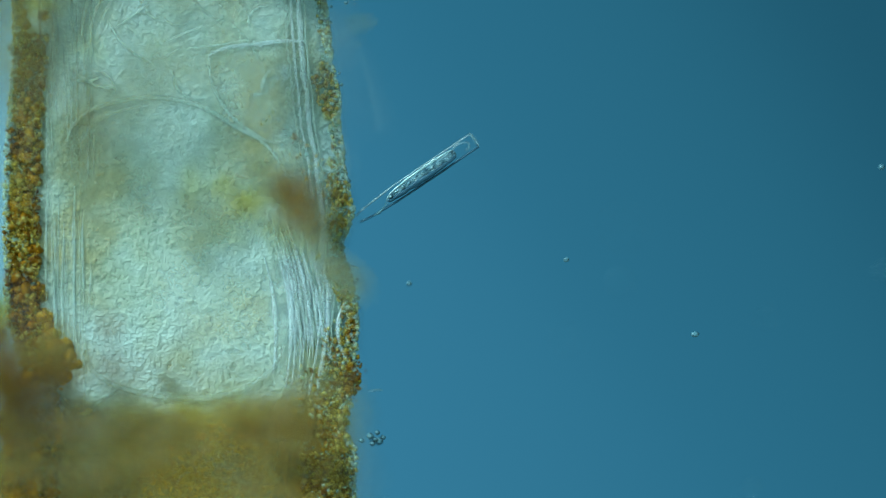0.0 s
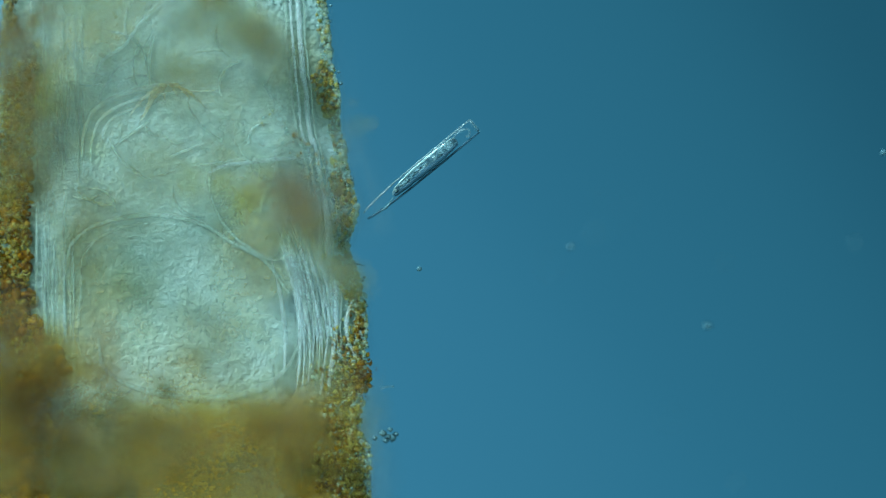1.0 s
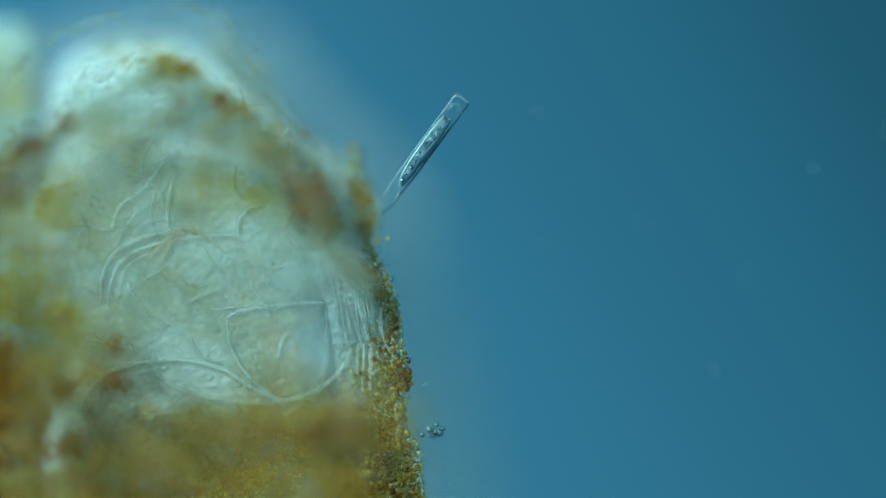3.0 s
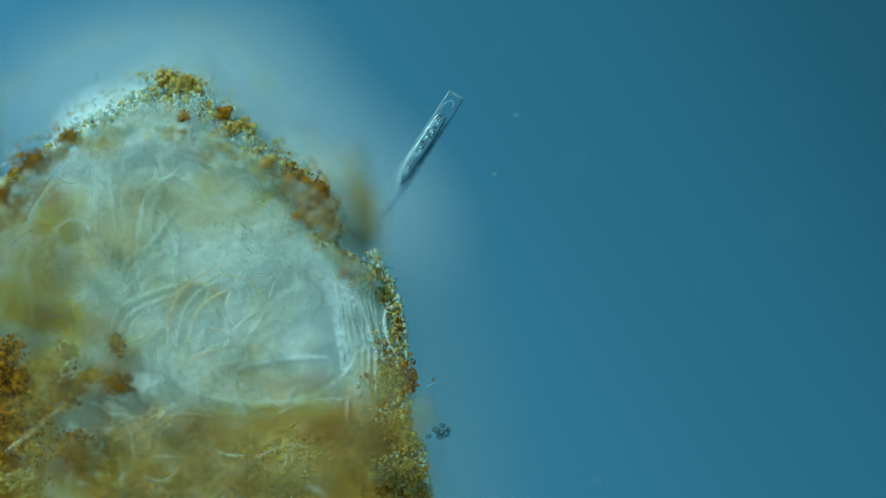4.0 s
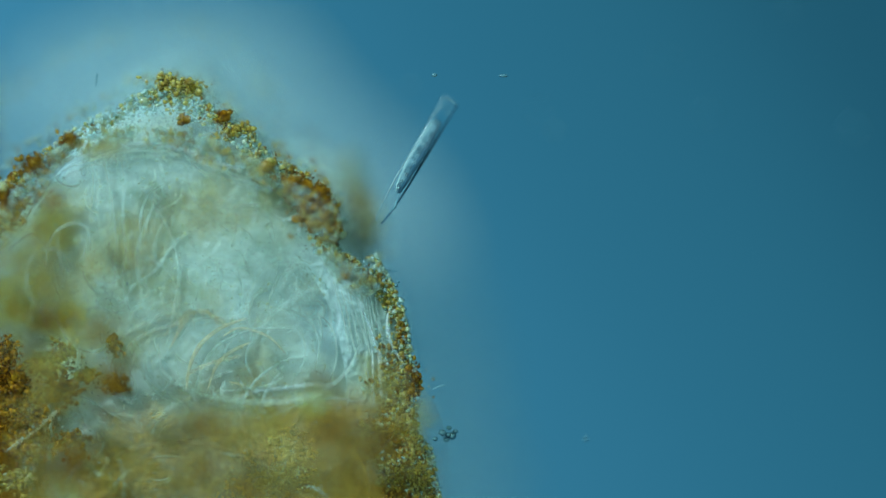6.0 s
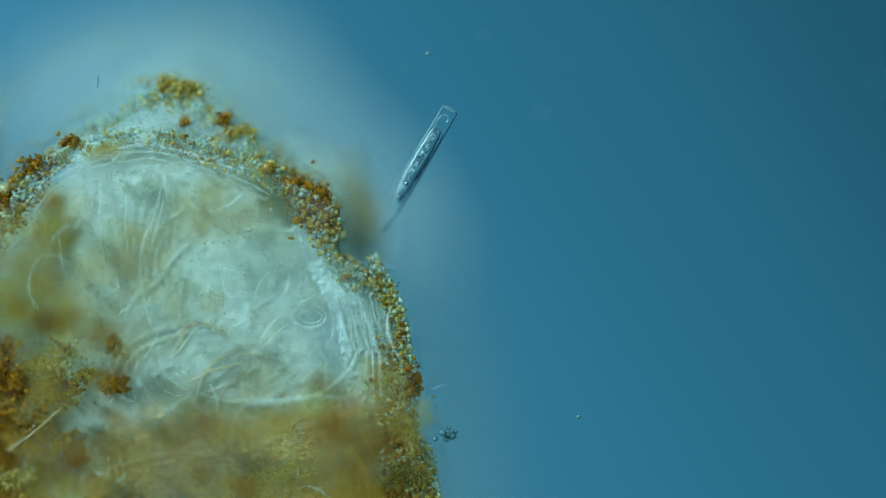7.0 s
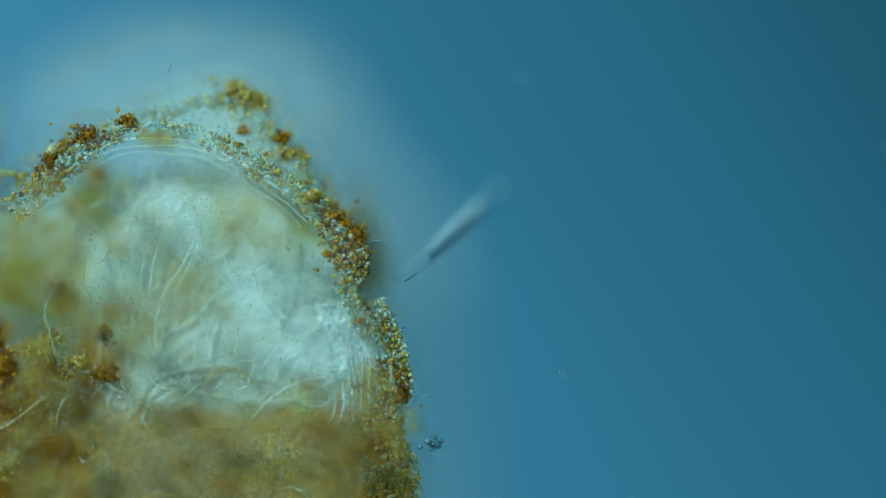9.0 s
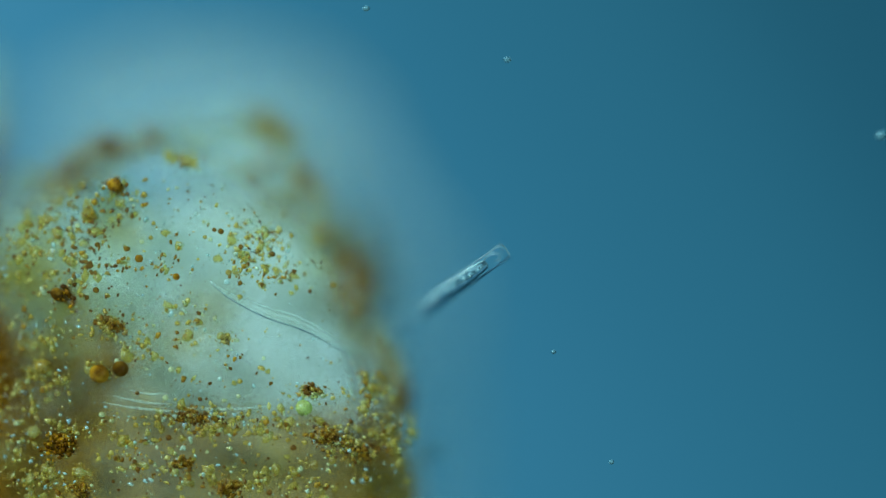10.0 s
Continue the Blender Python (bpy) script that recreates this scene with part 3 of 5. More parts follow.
for piece, y0, y1 in (("upper_rim", -90, 286), ("middle_rim", 240, 450), ("fore_flank", 430, 620), ("rear_flank", 600, 960)):
    b = bmesh.new()
    rows = []
    for y in np.linspace(y0, y1, 34):
        e = rim_x(NEAR_RIM, y)
        ring = []
        for f in np.linspace(0, 1, 16):
            x = e - 14 - (1.4 * max(0, 300 - y) if piece == "middle_rim" else 1.2 * max(0, 480 - y) if piece == "fore_flank" else 0) - 150 * f
            w = 4 * noise.noise(Vector((x, y, 0)) * 0.02)
            ring.append((*at_rest(piece, 0, x, y), 4 + w - 18 * max(0, 0.12 - f) / 0.12 - 10 * max(0, f - 0.85)))
        ring += [(p[0], p[1], -46) for p in ring[::-1]]
        rows.append([b.verts.new(P3(*p)) for p in ring])
    for r0, r1 in zip(rows, rows[1:]):
        for k in range(32):
            b.faces.new((r0[k], r0[(k + 1) % 32], r1[(k + 1) % 32], r1[k]))
    b.faces.new(rows[0][::-1]), b.faces.new(rows[-1])
    bmesh.ops.recalc_face_normals(b, faces=b.faces)
    part("flank_core", b, CORE, PIECES[piece])
for piece, y0, y1 in (("far_shoulder", -90, 330), ("far_flank", 300, 960)):
    slab("flank_core", [(y, rim_x(FAR_RIM, y) + 12, rim_x(FAR_RIM, y) + 252) for y in np.linspace(y0, y1, 30)], 2, PIECES[piece], CORE)


# ---- thin sheets of tissue, one above the other ----
def across(c, y):
    """Left and right x of an outline at row y."""
    a, d = c, np.roll(c, -1, 0)
    hit = ((a[:, 1] <= y) & (d[:, 1] > y)) | ((a[:, 1] > y) & (d[:, 1] <= y))
    if hit.sum() < 2:
        return None
    xs = a[hit, 0] + (y - a[hit, 1]) / (d[hit, 1] - a[hit, 1]) * (d[hit, 0] - a[hit, 0])
    return xs.min(), xs.max()


def sheet(parent, z, rows_of, material, wave=4, shift=lambda x: 0.0, fray=60):
    """rows_of: rows of y, left x and right x; the sheet thins out towards its edges."""
    b = bmesh.new()
    thick = b.verts.layers.float.new("thickness")
    rows = []
    first = rows_of[0][0]
    for y, l, r in rows_of:
        row = []
        for x in np.linspace(l, r, 60):
            v = b.verts.new(P3(x, y + shift(x), z + wave * noise.noise(Vector((x * 0.015, y * 0.015, z)))))
            f = min(1.0, max(0.0, min(x - l, r - x, y - first) / (fray * (1 + 0.6 * noise.noise(Vector((x * 0.02, y * 0.02, 9)))))))
            v[thick] = f * f * (3 - 2 * f)
            row.append(v)
        rows.append(row)
    for r0, r1 in zip(rows, rows[1:]):
        for k in range(59):
            b.faces.new((r0[k], r1[k], r1[k + 1], r0[k + 1]))
    return part("tissue_sheet", b, material, parent)


# low: the bag and what slides with it, the rest of the trunk, and the strips along both flanks
sheet(gut, 58, [(y, max(70 + 40 * noise.noise(Vector((y * 0.02, 1, 1))), 240 - 20 * math.sqrt(y + 10) + 14 * noise.noise(Vector((y * 0.05, 2, 1)))), min(556 + 44 * noise.noise(Vector((y * 0.02, 7, 1))), 262 + 17.5 * math.sqrt(y + 10) + 14 * noise.noise(Vector((y * 0.05, 9, 1))))) for y in np.linspace(-8, 1290, 160)], LOW_SHEET, 1.5)
sheet(PIECES["rear_tissue"], 62, [(y, 130 + 70 * noise.noise(Vector((y * 0.014, 1, 6))) + 24 * noise.noise(Vector((y * 0.06, 1, 2))), 690) for y in np.linspace(690, 1000, 40)], REAR_SHEET, 1.5, lambda x: 24 - 60 * ((x - 405) / 285) ** 2 + 16 * noise.noise(Vector((x * 0.02, 3, 0))))
for piece, y0, y1 in (("upper_rim", -90, 286), ("middle_rim", 240, 450), ("fore_flank", 430, 620), ("rear_flank", 600, 960)):
    b = bmesh.new()
    rows = []
    for y in np.linspace(y0, y1, 50):
        e = rim_x(NEAR_RIM, y)
        rows.append([b.verts.new(P3(*at_rest(piece, 0, x, y), 54 + noise.noise(Vector((x, y, 4)) * 0.03))) for x in np.linspace(e - 2 - (1.4 * max(0, 300 - y) if piece == "middle_rim" else 1.2 * max(0, 480 - y) if piece == "fore_flank" else 0), e - 120, 24)])
    for r0, r1 in zip(rows, rows[1:]):
        for k in range(23):
            b.faces.new((r0[k], r0[k + 1], r1[k + 1], r1[k]))
    part("tissue_sheet", b, FLANK_SHEET, PIECES[piece])
for piece, y0, y1 in (("far_shoulder", -90, 312), ("far_flank", 308, 960)):
    sheet(PIECES[piece], 54, [(y, rim_x(FAR_RIM, y) + 2, rim_x(FAR_RIM, y) + 130) for y in np.linspace(y0, y1, 60)], FLANK_SHEET, 1)

# a pale disc added far below to make the soft haze round the animal
b = bmesh.new()
rings = []
for f, z in ((0.55, -196), (0.8, -190), (0.96, -192), (1.0, -200), (0.96, -210), (0.55, -216)):
    rings.append([b.verts.new(P3(*(HEART + (p - HEART) * (1 + 100 / np.hypot(*(p - HEART))) * f + (50, 70)), z)) for p in LOW_C])
for r0, r1 in zip(rings, rings[1:]):
    for k in range(COUNT):
        b.faces.new((r0[k], r0[(k + 1) % COUNT], r1[(k + 1) % COUNT], r1[k]))
b.faces.new(rings[0][::-1]), b.faces.new(rings[-1])
part("haze_disc", b, HALO, PIECES["halo"], "pale disc added as haze round the animal")


# ---- crust: grains along the outline at several heights ----
KS = [0, 3, 5, 6, 7.5, 8.5, 10, 11, 12, 13, 15.5, 16.1, 17, 18.5]
GOLD_SHARE = [0.7, 0.65, 0.55, 0.3, 0.1, 0.4, 0.5, 0.25, 0.4, 0.8, 0.8, 0.2, 0.3, 0.25]
BROWN_SHARE = [0.4, 0.4, 0.35, 0.3, 0.0, 0.05, 0.3, 0.05, 0.3, 0.6, 0.6, 0.05, 0.08, 0.05]
DEPTH = [60, 50, 40, 26, 22, 40, 36, 30, 34, 60, 55, 26, 40, 36]
SMALL = (1.2, 1.6, 2.0, 2.6, 3.4)


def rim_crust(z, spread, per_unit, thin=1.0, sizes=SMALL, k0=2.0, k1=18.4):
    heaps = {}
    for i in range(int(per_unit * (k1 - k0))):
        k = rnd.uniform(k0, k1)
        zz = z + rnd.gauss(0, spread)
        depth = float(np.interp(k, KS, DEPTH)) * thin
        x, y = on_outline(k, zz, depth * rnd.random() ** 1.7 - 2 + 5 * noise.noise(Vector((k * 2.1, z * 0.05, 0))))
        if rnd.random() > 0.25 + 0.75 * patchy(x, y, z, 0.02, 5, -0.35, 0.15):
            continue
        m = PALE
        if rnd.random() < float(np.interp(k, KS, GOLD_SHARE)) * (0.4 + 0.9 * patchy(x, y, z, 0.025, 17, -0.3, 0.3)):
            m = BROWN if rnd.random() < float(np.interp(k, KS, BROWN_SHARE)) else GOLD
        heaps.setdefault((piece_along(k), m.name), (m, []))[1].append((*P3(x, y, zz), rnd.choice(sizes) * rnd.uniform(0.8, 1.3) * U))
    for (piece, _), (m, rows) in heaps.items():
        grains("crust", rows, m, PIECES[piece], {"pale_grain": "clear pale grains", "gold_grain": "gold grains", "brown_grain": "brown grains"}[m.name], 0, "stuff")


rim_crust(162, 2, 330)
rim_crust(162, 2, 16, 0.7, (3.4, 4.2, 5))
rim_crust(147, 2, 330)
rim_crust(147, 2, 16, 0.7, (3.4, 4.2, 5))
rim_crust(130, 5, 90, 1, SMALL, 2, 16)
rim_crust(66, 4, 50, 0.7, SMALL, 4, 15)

# the low rims: grains in a thin uneven crust
CRUST_AT = [(-60, 0.1), (20, 0.04), (110, 0.08), (145, 0.9), (180, 0.85), (210, 0.1), (300, 0.15), (330, 0.9), (390, 0.95), (425, 0.3), (450, 0.12), (500, 0.6), (600, 0.5), (680, 1.0), (720, 1.0), (760, 0.8), (880, 1.0), (960, 1.0)]
heaps = {}
for i in range(6200):
    y = rnd.uniform(-80, 950)
    gold = float(np.interp(y, [c[0] for c in CRUST_AT], [c[1] for c in CRUST_AT]))
    inward = rnd.random() ** 1.6 * (16 + 34 * gold + (14 if y > 640 else 0))
    x = rim_x(NEAR_RIM, y) - inward + 5 * noise.noise(Vector((y * 0.05, 3, 0))) + 3
    m = PALE if rnd.random() > 0.62 * gold + 0.06 or inward < 5 and rnd.random() < 0.7 else BROWN if rnd.random() < 0.12 else GOLD
    if m is PALE and inward > 12 and rnd.random() < 0.5:
        continue
    piece = flank_piece(y)
    heaps.setdefault((piece, m.name), (m, []))[1].append((*P3(*at_rest(piece, 0, x, y), 60 + rnd.gauss(0, 3.5)), rnd.choice(SMALL) * rnd.uniform(0.8, 1.3) * U))
for (piece, _), (m, rows) in heaps.items():
    grains("rim_crust", rows, m, PIECES[piece], {"pale_grain": "clear pale grains", "gold_grain": "gold grains", "brown_grain": "brown grains"}[m.name], 0, "stuff")
heaps = {}
for i in range(800):
    y = rnd.uniform(560, 950)
    inward = rnd.uniform(10, 96 if y > 640 else 60)
    x = rim_x(NEAR_RIM, y) - inward
    if rnd.random() > 0.2 + 0.9 * patchy(x, y, 0, 0.02, 61, -0.2, 0.25):
        continue
    m = rnd.choice((PALE, PALE, GOLD, GOLD, BROWN))
    piece = flank_piece(y)
    heaps.setdefault((piece, m.name), (m, []))[1].append((*P3(*at_rest(piece, 0, x, y), 60 + rnd.gauss(0, 3)), rnd.choice(SMALL) * rnd.uniform(0.9, 1.5) * U))
for (piece, _), (m, rows) in heaps.items():
    grains("rim_crust", rows, m, PIECES[piece], {"pale_grain": "clear pale grains", "gold_grain": "gold grains", "brown_grain": "brown grains"}[m.name], 0, "stuff")
heaps = {}
for i in range(7400):
    y = rnd.uniform(-80, 950)
    inward = 62 * rnd.random() ** 1.25 * (1.0 + 0.5 * (y > 600)) * (0.35 if y < 60 else 1)
    x = rim_x(FAR_RIM, y) + inward + 5 * noise.noise(Vector((y * 0.04, 8, 0))) - 2
    dark = patchy(x, y, 0, 0.012, 41, -0.25, 0.3) * (0.5 + 0.5 * (y > 230)) + 0.35 * (y > 640)
    m = PALE if inward < 8 and rnd.random() < 0.7 else RUST if rnd.random() < 0.3 * dark + 0.5 * (y > 660) else BROWN if rnd.random() < dark else GOLD
    heaps.setdefault(("far_shoulder" if y < 310 else "far_flank", m.name), (m, []))[1].append((*P3(x, y, 60 + rnd.gauss(0, 5)), rnd.choice(SMALL) * rnd.uniform(0.8, 1.3) * U))
for (piece, _), (m, rows) in heaps.items():
    grains("rim_crust", rows, m, PIECES[piece], {"pale_grain": "clear pale grains", "gold_grain": "gold grains", "brown_grain": "brown grains", "rust_grain": "dark rust-brown grains"}[m.name], 0, "stuff")
# slime that binds the crust of the far flank
for y0, m, n, r, w in ((60, AMBER, 60, (7, 13), 40), (230, AMBER, 120, (8, 15), 44), (420, UMBER, 90, (8, 15), 46), (560, AMBER, 90, (9, 16), 60), (650, UMBER, 300, (10, 20), 80), (790, UMBER, 320, (10, 20), 80)):
    rows = [(*P3(rim_x(FAR_RIM, y) + 14 + w * rnd.random(), y, rnd.uniform(36, 56)), rnd.uniform(*r) * U) for y in (y0 + rnd.uniform(-40, 190) for i in range(n))]
    grains("crust_slime", rows, m, PIECES["far_shoulder" if y0 < 200 else "far_flank"], "amber slime" if m is AMBER else "dark umber slime", 1, "stuff")
for cy, n, dx in ((165, 26, 22), (350, 50, 24), (520, 22, 24), (690, 40, 30), (765, 50, 46), (860, 40, 36)):
    piece = flank_piece(cy)
    rows = []
    for i in range(n):
        y = rnd.gauss(cy, 26)
        rows.append((*P3(*at_rest(piece, 0, rim_x(NEAR_RIM, y) - dx * (0.3 + 0.8 * rnd.random()), y), rnd.uniform(44, 58)), rnd.uniform(4, 9) * U))
    grains("crust_slime", rows, UMBER if cy == 765 else OLIVE, PIECES[piece], "dark umber slime" if cy == 765 else "olive slime", 1, "stuff")


# ---- clumps of fused crust ----
def lump(cx, cy, cz, rx, ry, rz, parent, material, seed):
    """A fused, uneven mass of crust."""
    b = bmesh.new()
    bmesh.ops.create_icosphere(b, subdivisions=4, radius=1)
    for v in b.verts:
        c = v.co.copy()
        k = 1 + 0.45 * noise.fractal(c * 1.6 + Vector((seed, seed * 1.7, 3)), 0.8, 2.0, 4)
        v.co = P3(cx + rx * c.x * k, cy - ry * c.y * k, cz + rz * c.z * k)
    return part("crust_lump", b, material, parent, "fused olive crust" if material is OLIVE_CRUST else "fused brown crust")


def clump(piece, cx, cy, cz, sx, sy, count, brown, lumps=2):
    """Grains, slime and fused lumps heaped together; brown 0 gold, 1 brown, 2 dark rust."""
    root = PIECES[piece]
    if piece.endswith("flank"):
        count, lumps = count // 2, 0
    rows = [(*P3(rnd.gauss(cx, sx * 0.5), rnd.gauss(cy, sy * 0.5), cz + rnd.gauss(0, 4)), rnd.choice((1.4, 1.8, 2.4, 3.2, 4.2)) * U) for i in range(count)]
    grains("detritus_clump", rows, (GOLD, BROWN, RUST)[brown], root, ("gold clump of detritus", "rust brown clump of detritus", "dark rust clump of detritus")[brown], 0, "stuff")
    rows = [(*P3(rnd.gauss(cx, sx * 0.45), rnd.gauss(cy, sy * 0.45), cz - 4 + rnd.uniform(-6, 3)), rnd.uniform(4, 9) * U) for i in range(max(4, int(sx * sy / (160 if piece.endswith("flank") else 80))))]
    grains("slime", rows, (OLIVE, AMBER, UMBER)[brown], root, ("olive slime", "amber slime", "dark umber slime")[brown], 1, "stuff")
    for i in range(lumps):
        lump(cx + rnd.uniform(-0.5, 0.5) * sx, cy + rnd.uniform(-0.5, 0.5) * sy, cz - 3, sx * rnd.uniform(0.25, 0.5), sy * rnd.uniform(0.25, 0.5), 7, root, (OLIVE_CRUST, CRUST, DARK_CRUST)[brown], cx + 3.7 * i)


for row in (("shoulder", 552, 362, 160, 34, 40, 300, 1, 5), ("shoulder", 570, 395, 158, 18, 26, 130, 1, 2), ("shoulder", 520, 332, 162, 22, 12, 90, 1, 2), ("fore_trunk", 478, 302, 158, 12, 8, 50, 1, 1),
            ("fore_trunk", 400, 212, 147, 14, 12, 70, 1, 1), ("fore_trunk", 330, 162, 147, 40, 20, 220, 0, 2), ("fore_trunk", 300, 150, 144, 26, 14, 120, 0, 1), ("fore_trunk", 430, 238, 147, 30, 10, 110, 0, 1), ("fore_trunk", 330, 218, 150, 10, 8, 30, 1, 1),
            ("fore_trunk", 130, 255, 160, 18, 14, 120, 1, 2), ("fore_trunk", 65, 300, 160, 26, 22, 200, 1, 2), ("fore_trunk", 20, 370, 160, 26, 40, 260, 1, 3), ("fore_flank", 655, 492, 56, 16, 16, 110, 0, 1), ("fore_flank", 712, 590, 58, 8, 26, 110, 1, 1),
            ("fore_flank", 706, 556, 64, 8, 12, 60, 0, 0), ("rear_flank", 730, 680, 64, 18, 40, 260, 1, 3), ("rear_flank", 728, 735, 66, 12, 22, 120, 0, 2), ("rear_flank", 680, 770, 61, 18, 18, 150, 1, 2), ("host", 650, 755, 150, 22, 16, 130, 1, 3),
            ("host", 585, 765, 130, 40, 18, 140, 1, 1), ("rear_flank", 735, 790, 64, 16, 20, 120, 0, 1), ("rear_flank", 700, 840, 66, 40, 30, 260, 0, 1), ("rear_flank", 690, 878, 56, 20, 10, 90, 1, 1), ("rear_flank", 740, 850, 64, 24, 20, 140, 0, 1),
            ("rust_bed", 205, 680, 160, 24, 18, 150, 1, 3), ("rust_bed", 200, 615, 150, 14, 16, 70, 1, 1), ("rust_bed", 110, 690, 158, 34, 28, 260, 1, 3), ("rust_bed", 125, 785, 150, 30, 24, 180, 1, 2), ("rust_bed", 20, 690, 148, 40, 60, 420, 2, 5), ("rust_bed", 40, 740, 146, 46, 34, 320, 2, 5),
            ("rust_bed", 5, 630, 146, 26, 30, 240, 2, 4), ("rust_bed", 70, 650, 160, 30, 20, 160, 0, 2), ("rust_bed", 110, 625, 156, 24, 24, 110, 0, 0), ("rust_bed", 150, 665, 158, 20, 10, 60, 0, 0), ("rust_bed", 30, 790, 140, 60, 40, 240, 1, 3), ("rust_bed", 20, 850, 150, 50, 24, 160, 0, 2)):
    clump(*row)

# soft olive tissue deep under the skin, in patches
for piece, cx, cy, sx, sy, z in (("shoulder", 450, 350, 90, 50, 112), ("fore_trunk", 100, 400, 40, 60, 110), ("host", 110, 560, 50, 60, 116), ("host", 430, 770, 158, 60, 118), ("host", 620, 760, 60, 40, 120), ("host", 250, 850, 200, 60, 118),
                          ("host", 520, 740, 120, 20, 130), ("host", 40, 520, 60, 90, 108), ("fore_flank", 655, 640, 30, 40, 30)):
    grains("olive_tissue", [(*P3(rnd.gauss(cx, sx * 0.42), rnd.gauss(cy, sy * 0.42), z + rnd.uniform(-10, 10)), rnd.uniform(12, 26) * U) for i in range(int(sx * sy / (420 if piece == "shoulder" else 120)))], HAZE, PIECES[piece], "soft olive tissue", 1, "stuff")


# ---- the upper side: strewn grains and clumps, as they lie when the animal has drawn itself in ----
def on_top(x, y, lift=0.0):
    piece = "host" if y > 700 - 0.06 * x or x < 150 and y > 560 else "fore_trunk"
    qx, qy = at_rest(piece, 10, x, y)
    z = top_z(qx, qy) if piece == "host" else top_z(qx, qy) + 2
    return piece, (*P3(qx, qy, z + lift), 0.0)


TOP_FIELDS = [(90, 400, 90, 110, 420, 0), (160, 400, 60, 70, 240, 1), (140, 480, 60, 60, 140, 1), (270, 470, 90, 24, 90, 1), (330, 400, 70, 60, 60, 1), (460, 430, 60, 50, 260, 0), (440, 470, 40, 30, 90, 0), (500, 490, 50, 24, 90, 0), (580, 420, 30, 16, 60, 0),
              (230, 350, 60, 40, 90, 0), (320, 285, 40, 16, 70, 0), (330, 570, 40, 50, 80, 0), (190, 580, 60, 30, 120, 0), (250, 620, 40, 40, 70, 0), (60, 600, 60, 60, 160, 0), (80, 680, 60, 40, 160, 0), (60, 850, 70, 40, 260, 0), (340, 745, 80, 30, 260, 0),
              (450, 750, 90, 30, 280, 0), (330, 830, 160, 40, 320, 0), (520, 850, 120, 30, 260, 0), (560, 700, 60, 20, 120, 0), (660, 680, 40, 40, 160, 0), (680, 760, 60, 60, 300, 0), (600, 790, 60, 30, 200, 0), (130, 760, 60, 30, 110, 0), (230, 780, 60, 40, 120, 0),
              (40, 470, 40, 60, 120, 0), (30, 760, 40, 60, 140, 0), (420, 660, 120, 50, 60, 1)]
heaps = {}
for cx, cy, sx, sy, count, brown in TOP_FIELDS:
    for i in range(int(count * (0.42 if cy > 690 else 0.5))):
        x, y = rnd.gauss(cx, sx * 0.55), rnd.gauss(cy, sy * 0.55)
        piece, p = on_top(x, y, rnd.uniform(-2, 3))
        pick = rnd.random()
        m = PALE if pick < 0.2 else BROWN if pick < (0.75 if brown else 0.4) else GOLD
        heaps.setdefault((piece, m.name), (m, []))[1].append((*p[:3], rnd.choice((1.4, 2.0, 2.6, 3.4, 4.4)) * rnd.uniform(0.8, 1.2) * U))
for cx, cy, sx, sy, count, brown in TOP_FIELDS:
    for i in range(int(count / 14)):
        x, y = rnd.gauss(cx, sx * 0.5), rnd.gauss(cy, sy * 0.5)
        piece, p = on_top(x, y, -3)
        heaps.setdefault((piece, OLIVE.name), (OLIVE, []))[1].append((*p[:3], rnd.uniform(4, 10) * U))
for i in range(1700):
    x, y = rnd.uniform(0, 720), rnd.uniform(300, 890)
    if reach(*at_rest("host", 10, x, y)) > 1.05 or rnd.random() > 0.2 + 0.8 * patchy(x, y, 0, 0.012, 23, -0.2, 0.35):
        continue
    piece, p = on_top(x, y, rnd.uniform(-1, 2))
    m = rnd.choice((PALE, PALE, PALE, GOLD, BROWN))
    heaps.setdefault((piece, m.name), (m, []))[1].append((*p[:3], rnd.choice((1.0, 1.3, 1.7, 2.4)) * U))
for (piece, _), (m, rows) in heaps.items():
    grains("strewn_granules", rows, m, PIECES[piece], {"pale_grain": "loose clear granules", "gold_grain": "loose gold granules", "brown_grain": "loose brown granules", "olive_slime": "olive slime"}[m.name], 0, "stuff")
for cx, cy, sx, sy, count, brown in ((105, 790, 30, 20, 170, 2), (580, 775, 30, 18, 170, 1), (640, 800, 40, 14, 120, 1), (110, 525, 22, 14, 90, 2), (200, 575, 26, 14, 90, 1), (75, 655, 20, 20, 90, 0), (175, 660, 22, 14, 80, 0),
                                     (550, 690, 20, 10, 60, 1), (405, 865, 26, 14, 110, 1), (320, 820, 22, 12, 80, 1), (140, 870, 18, 14, 80, 1), (205, 330, 16, 14, 60, 1), (340, 740, 34, 16, 110, 1), (400, 600, 12, 14, 30, 0)):
    piece, p = on_top(cx, cy)
    clump(piece, p[0] / U + 784, 441 - p[1] / U, p[2] / U - 2, sx, sy, count, brown)
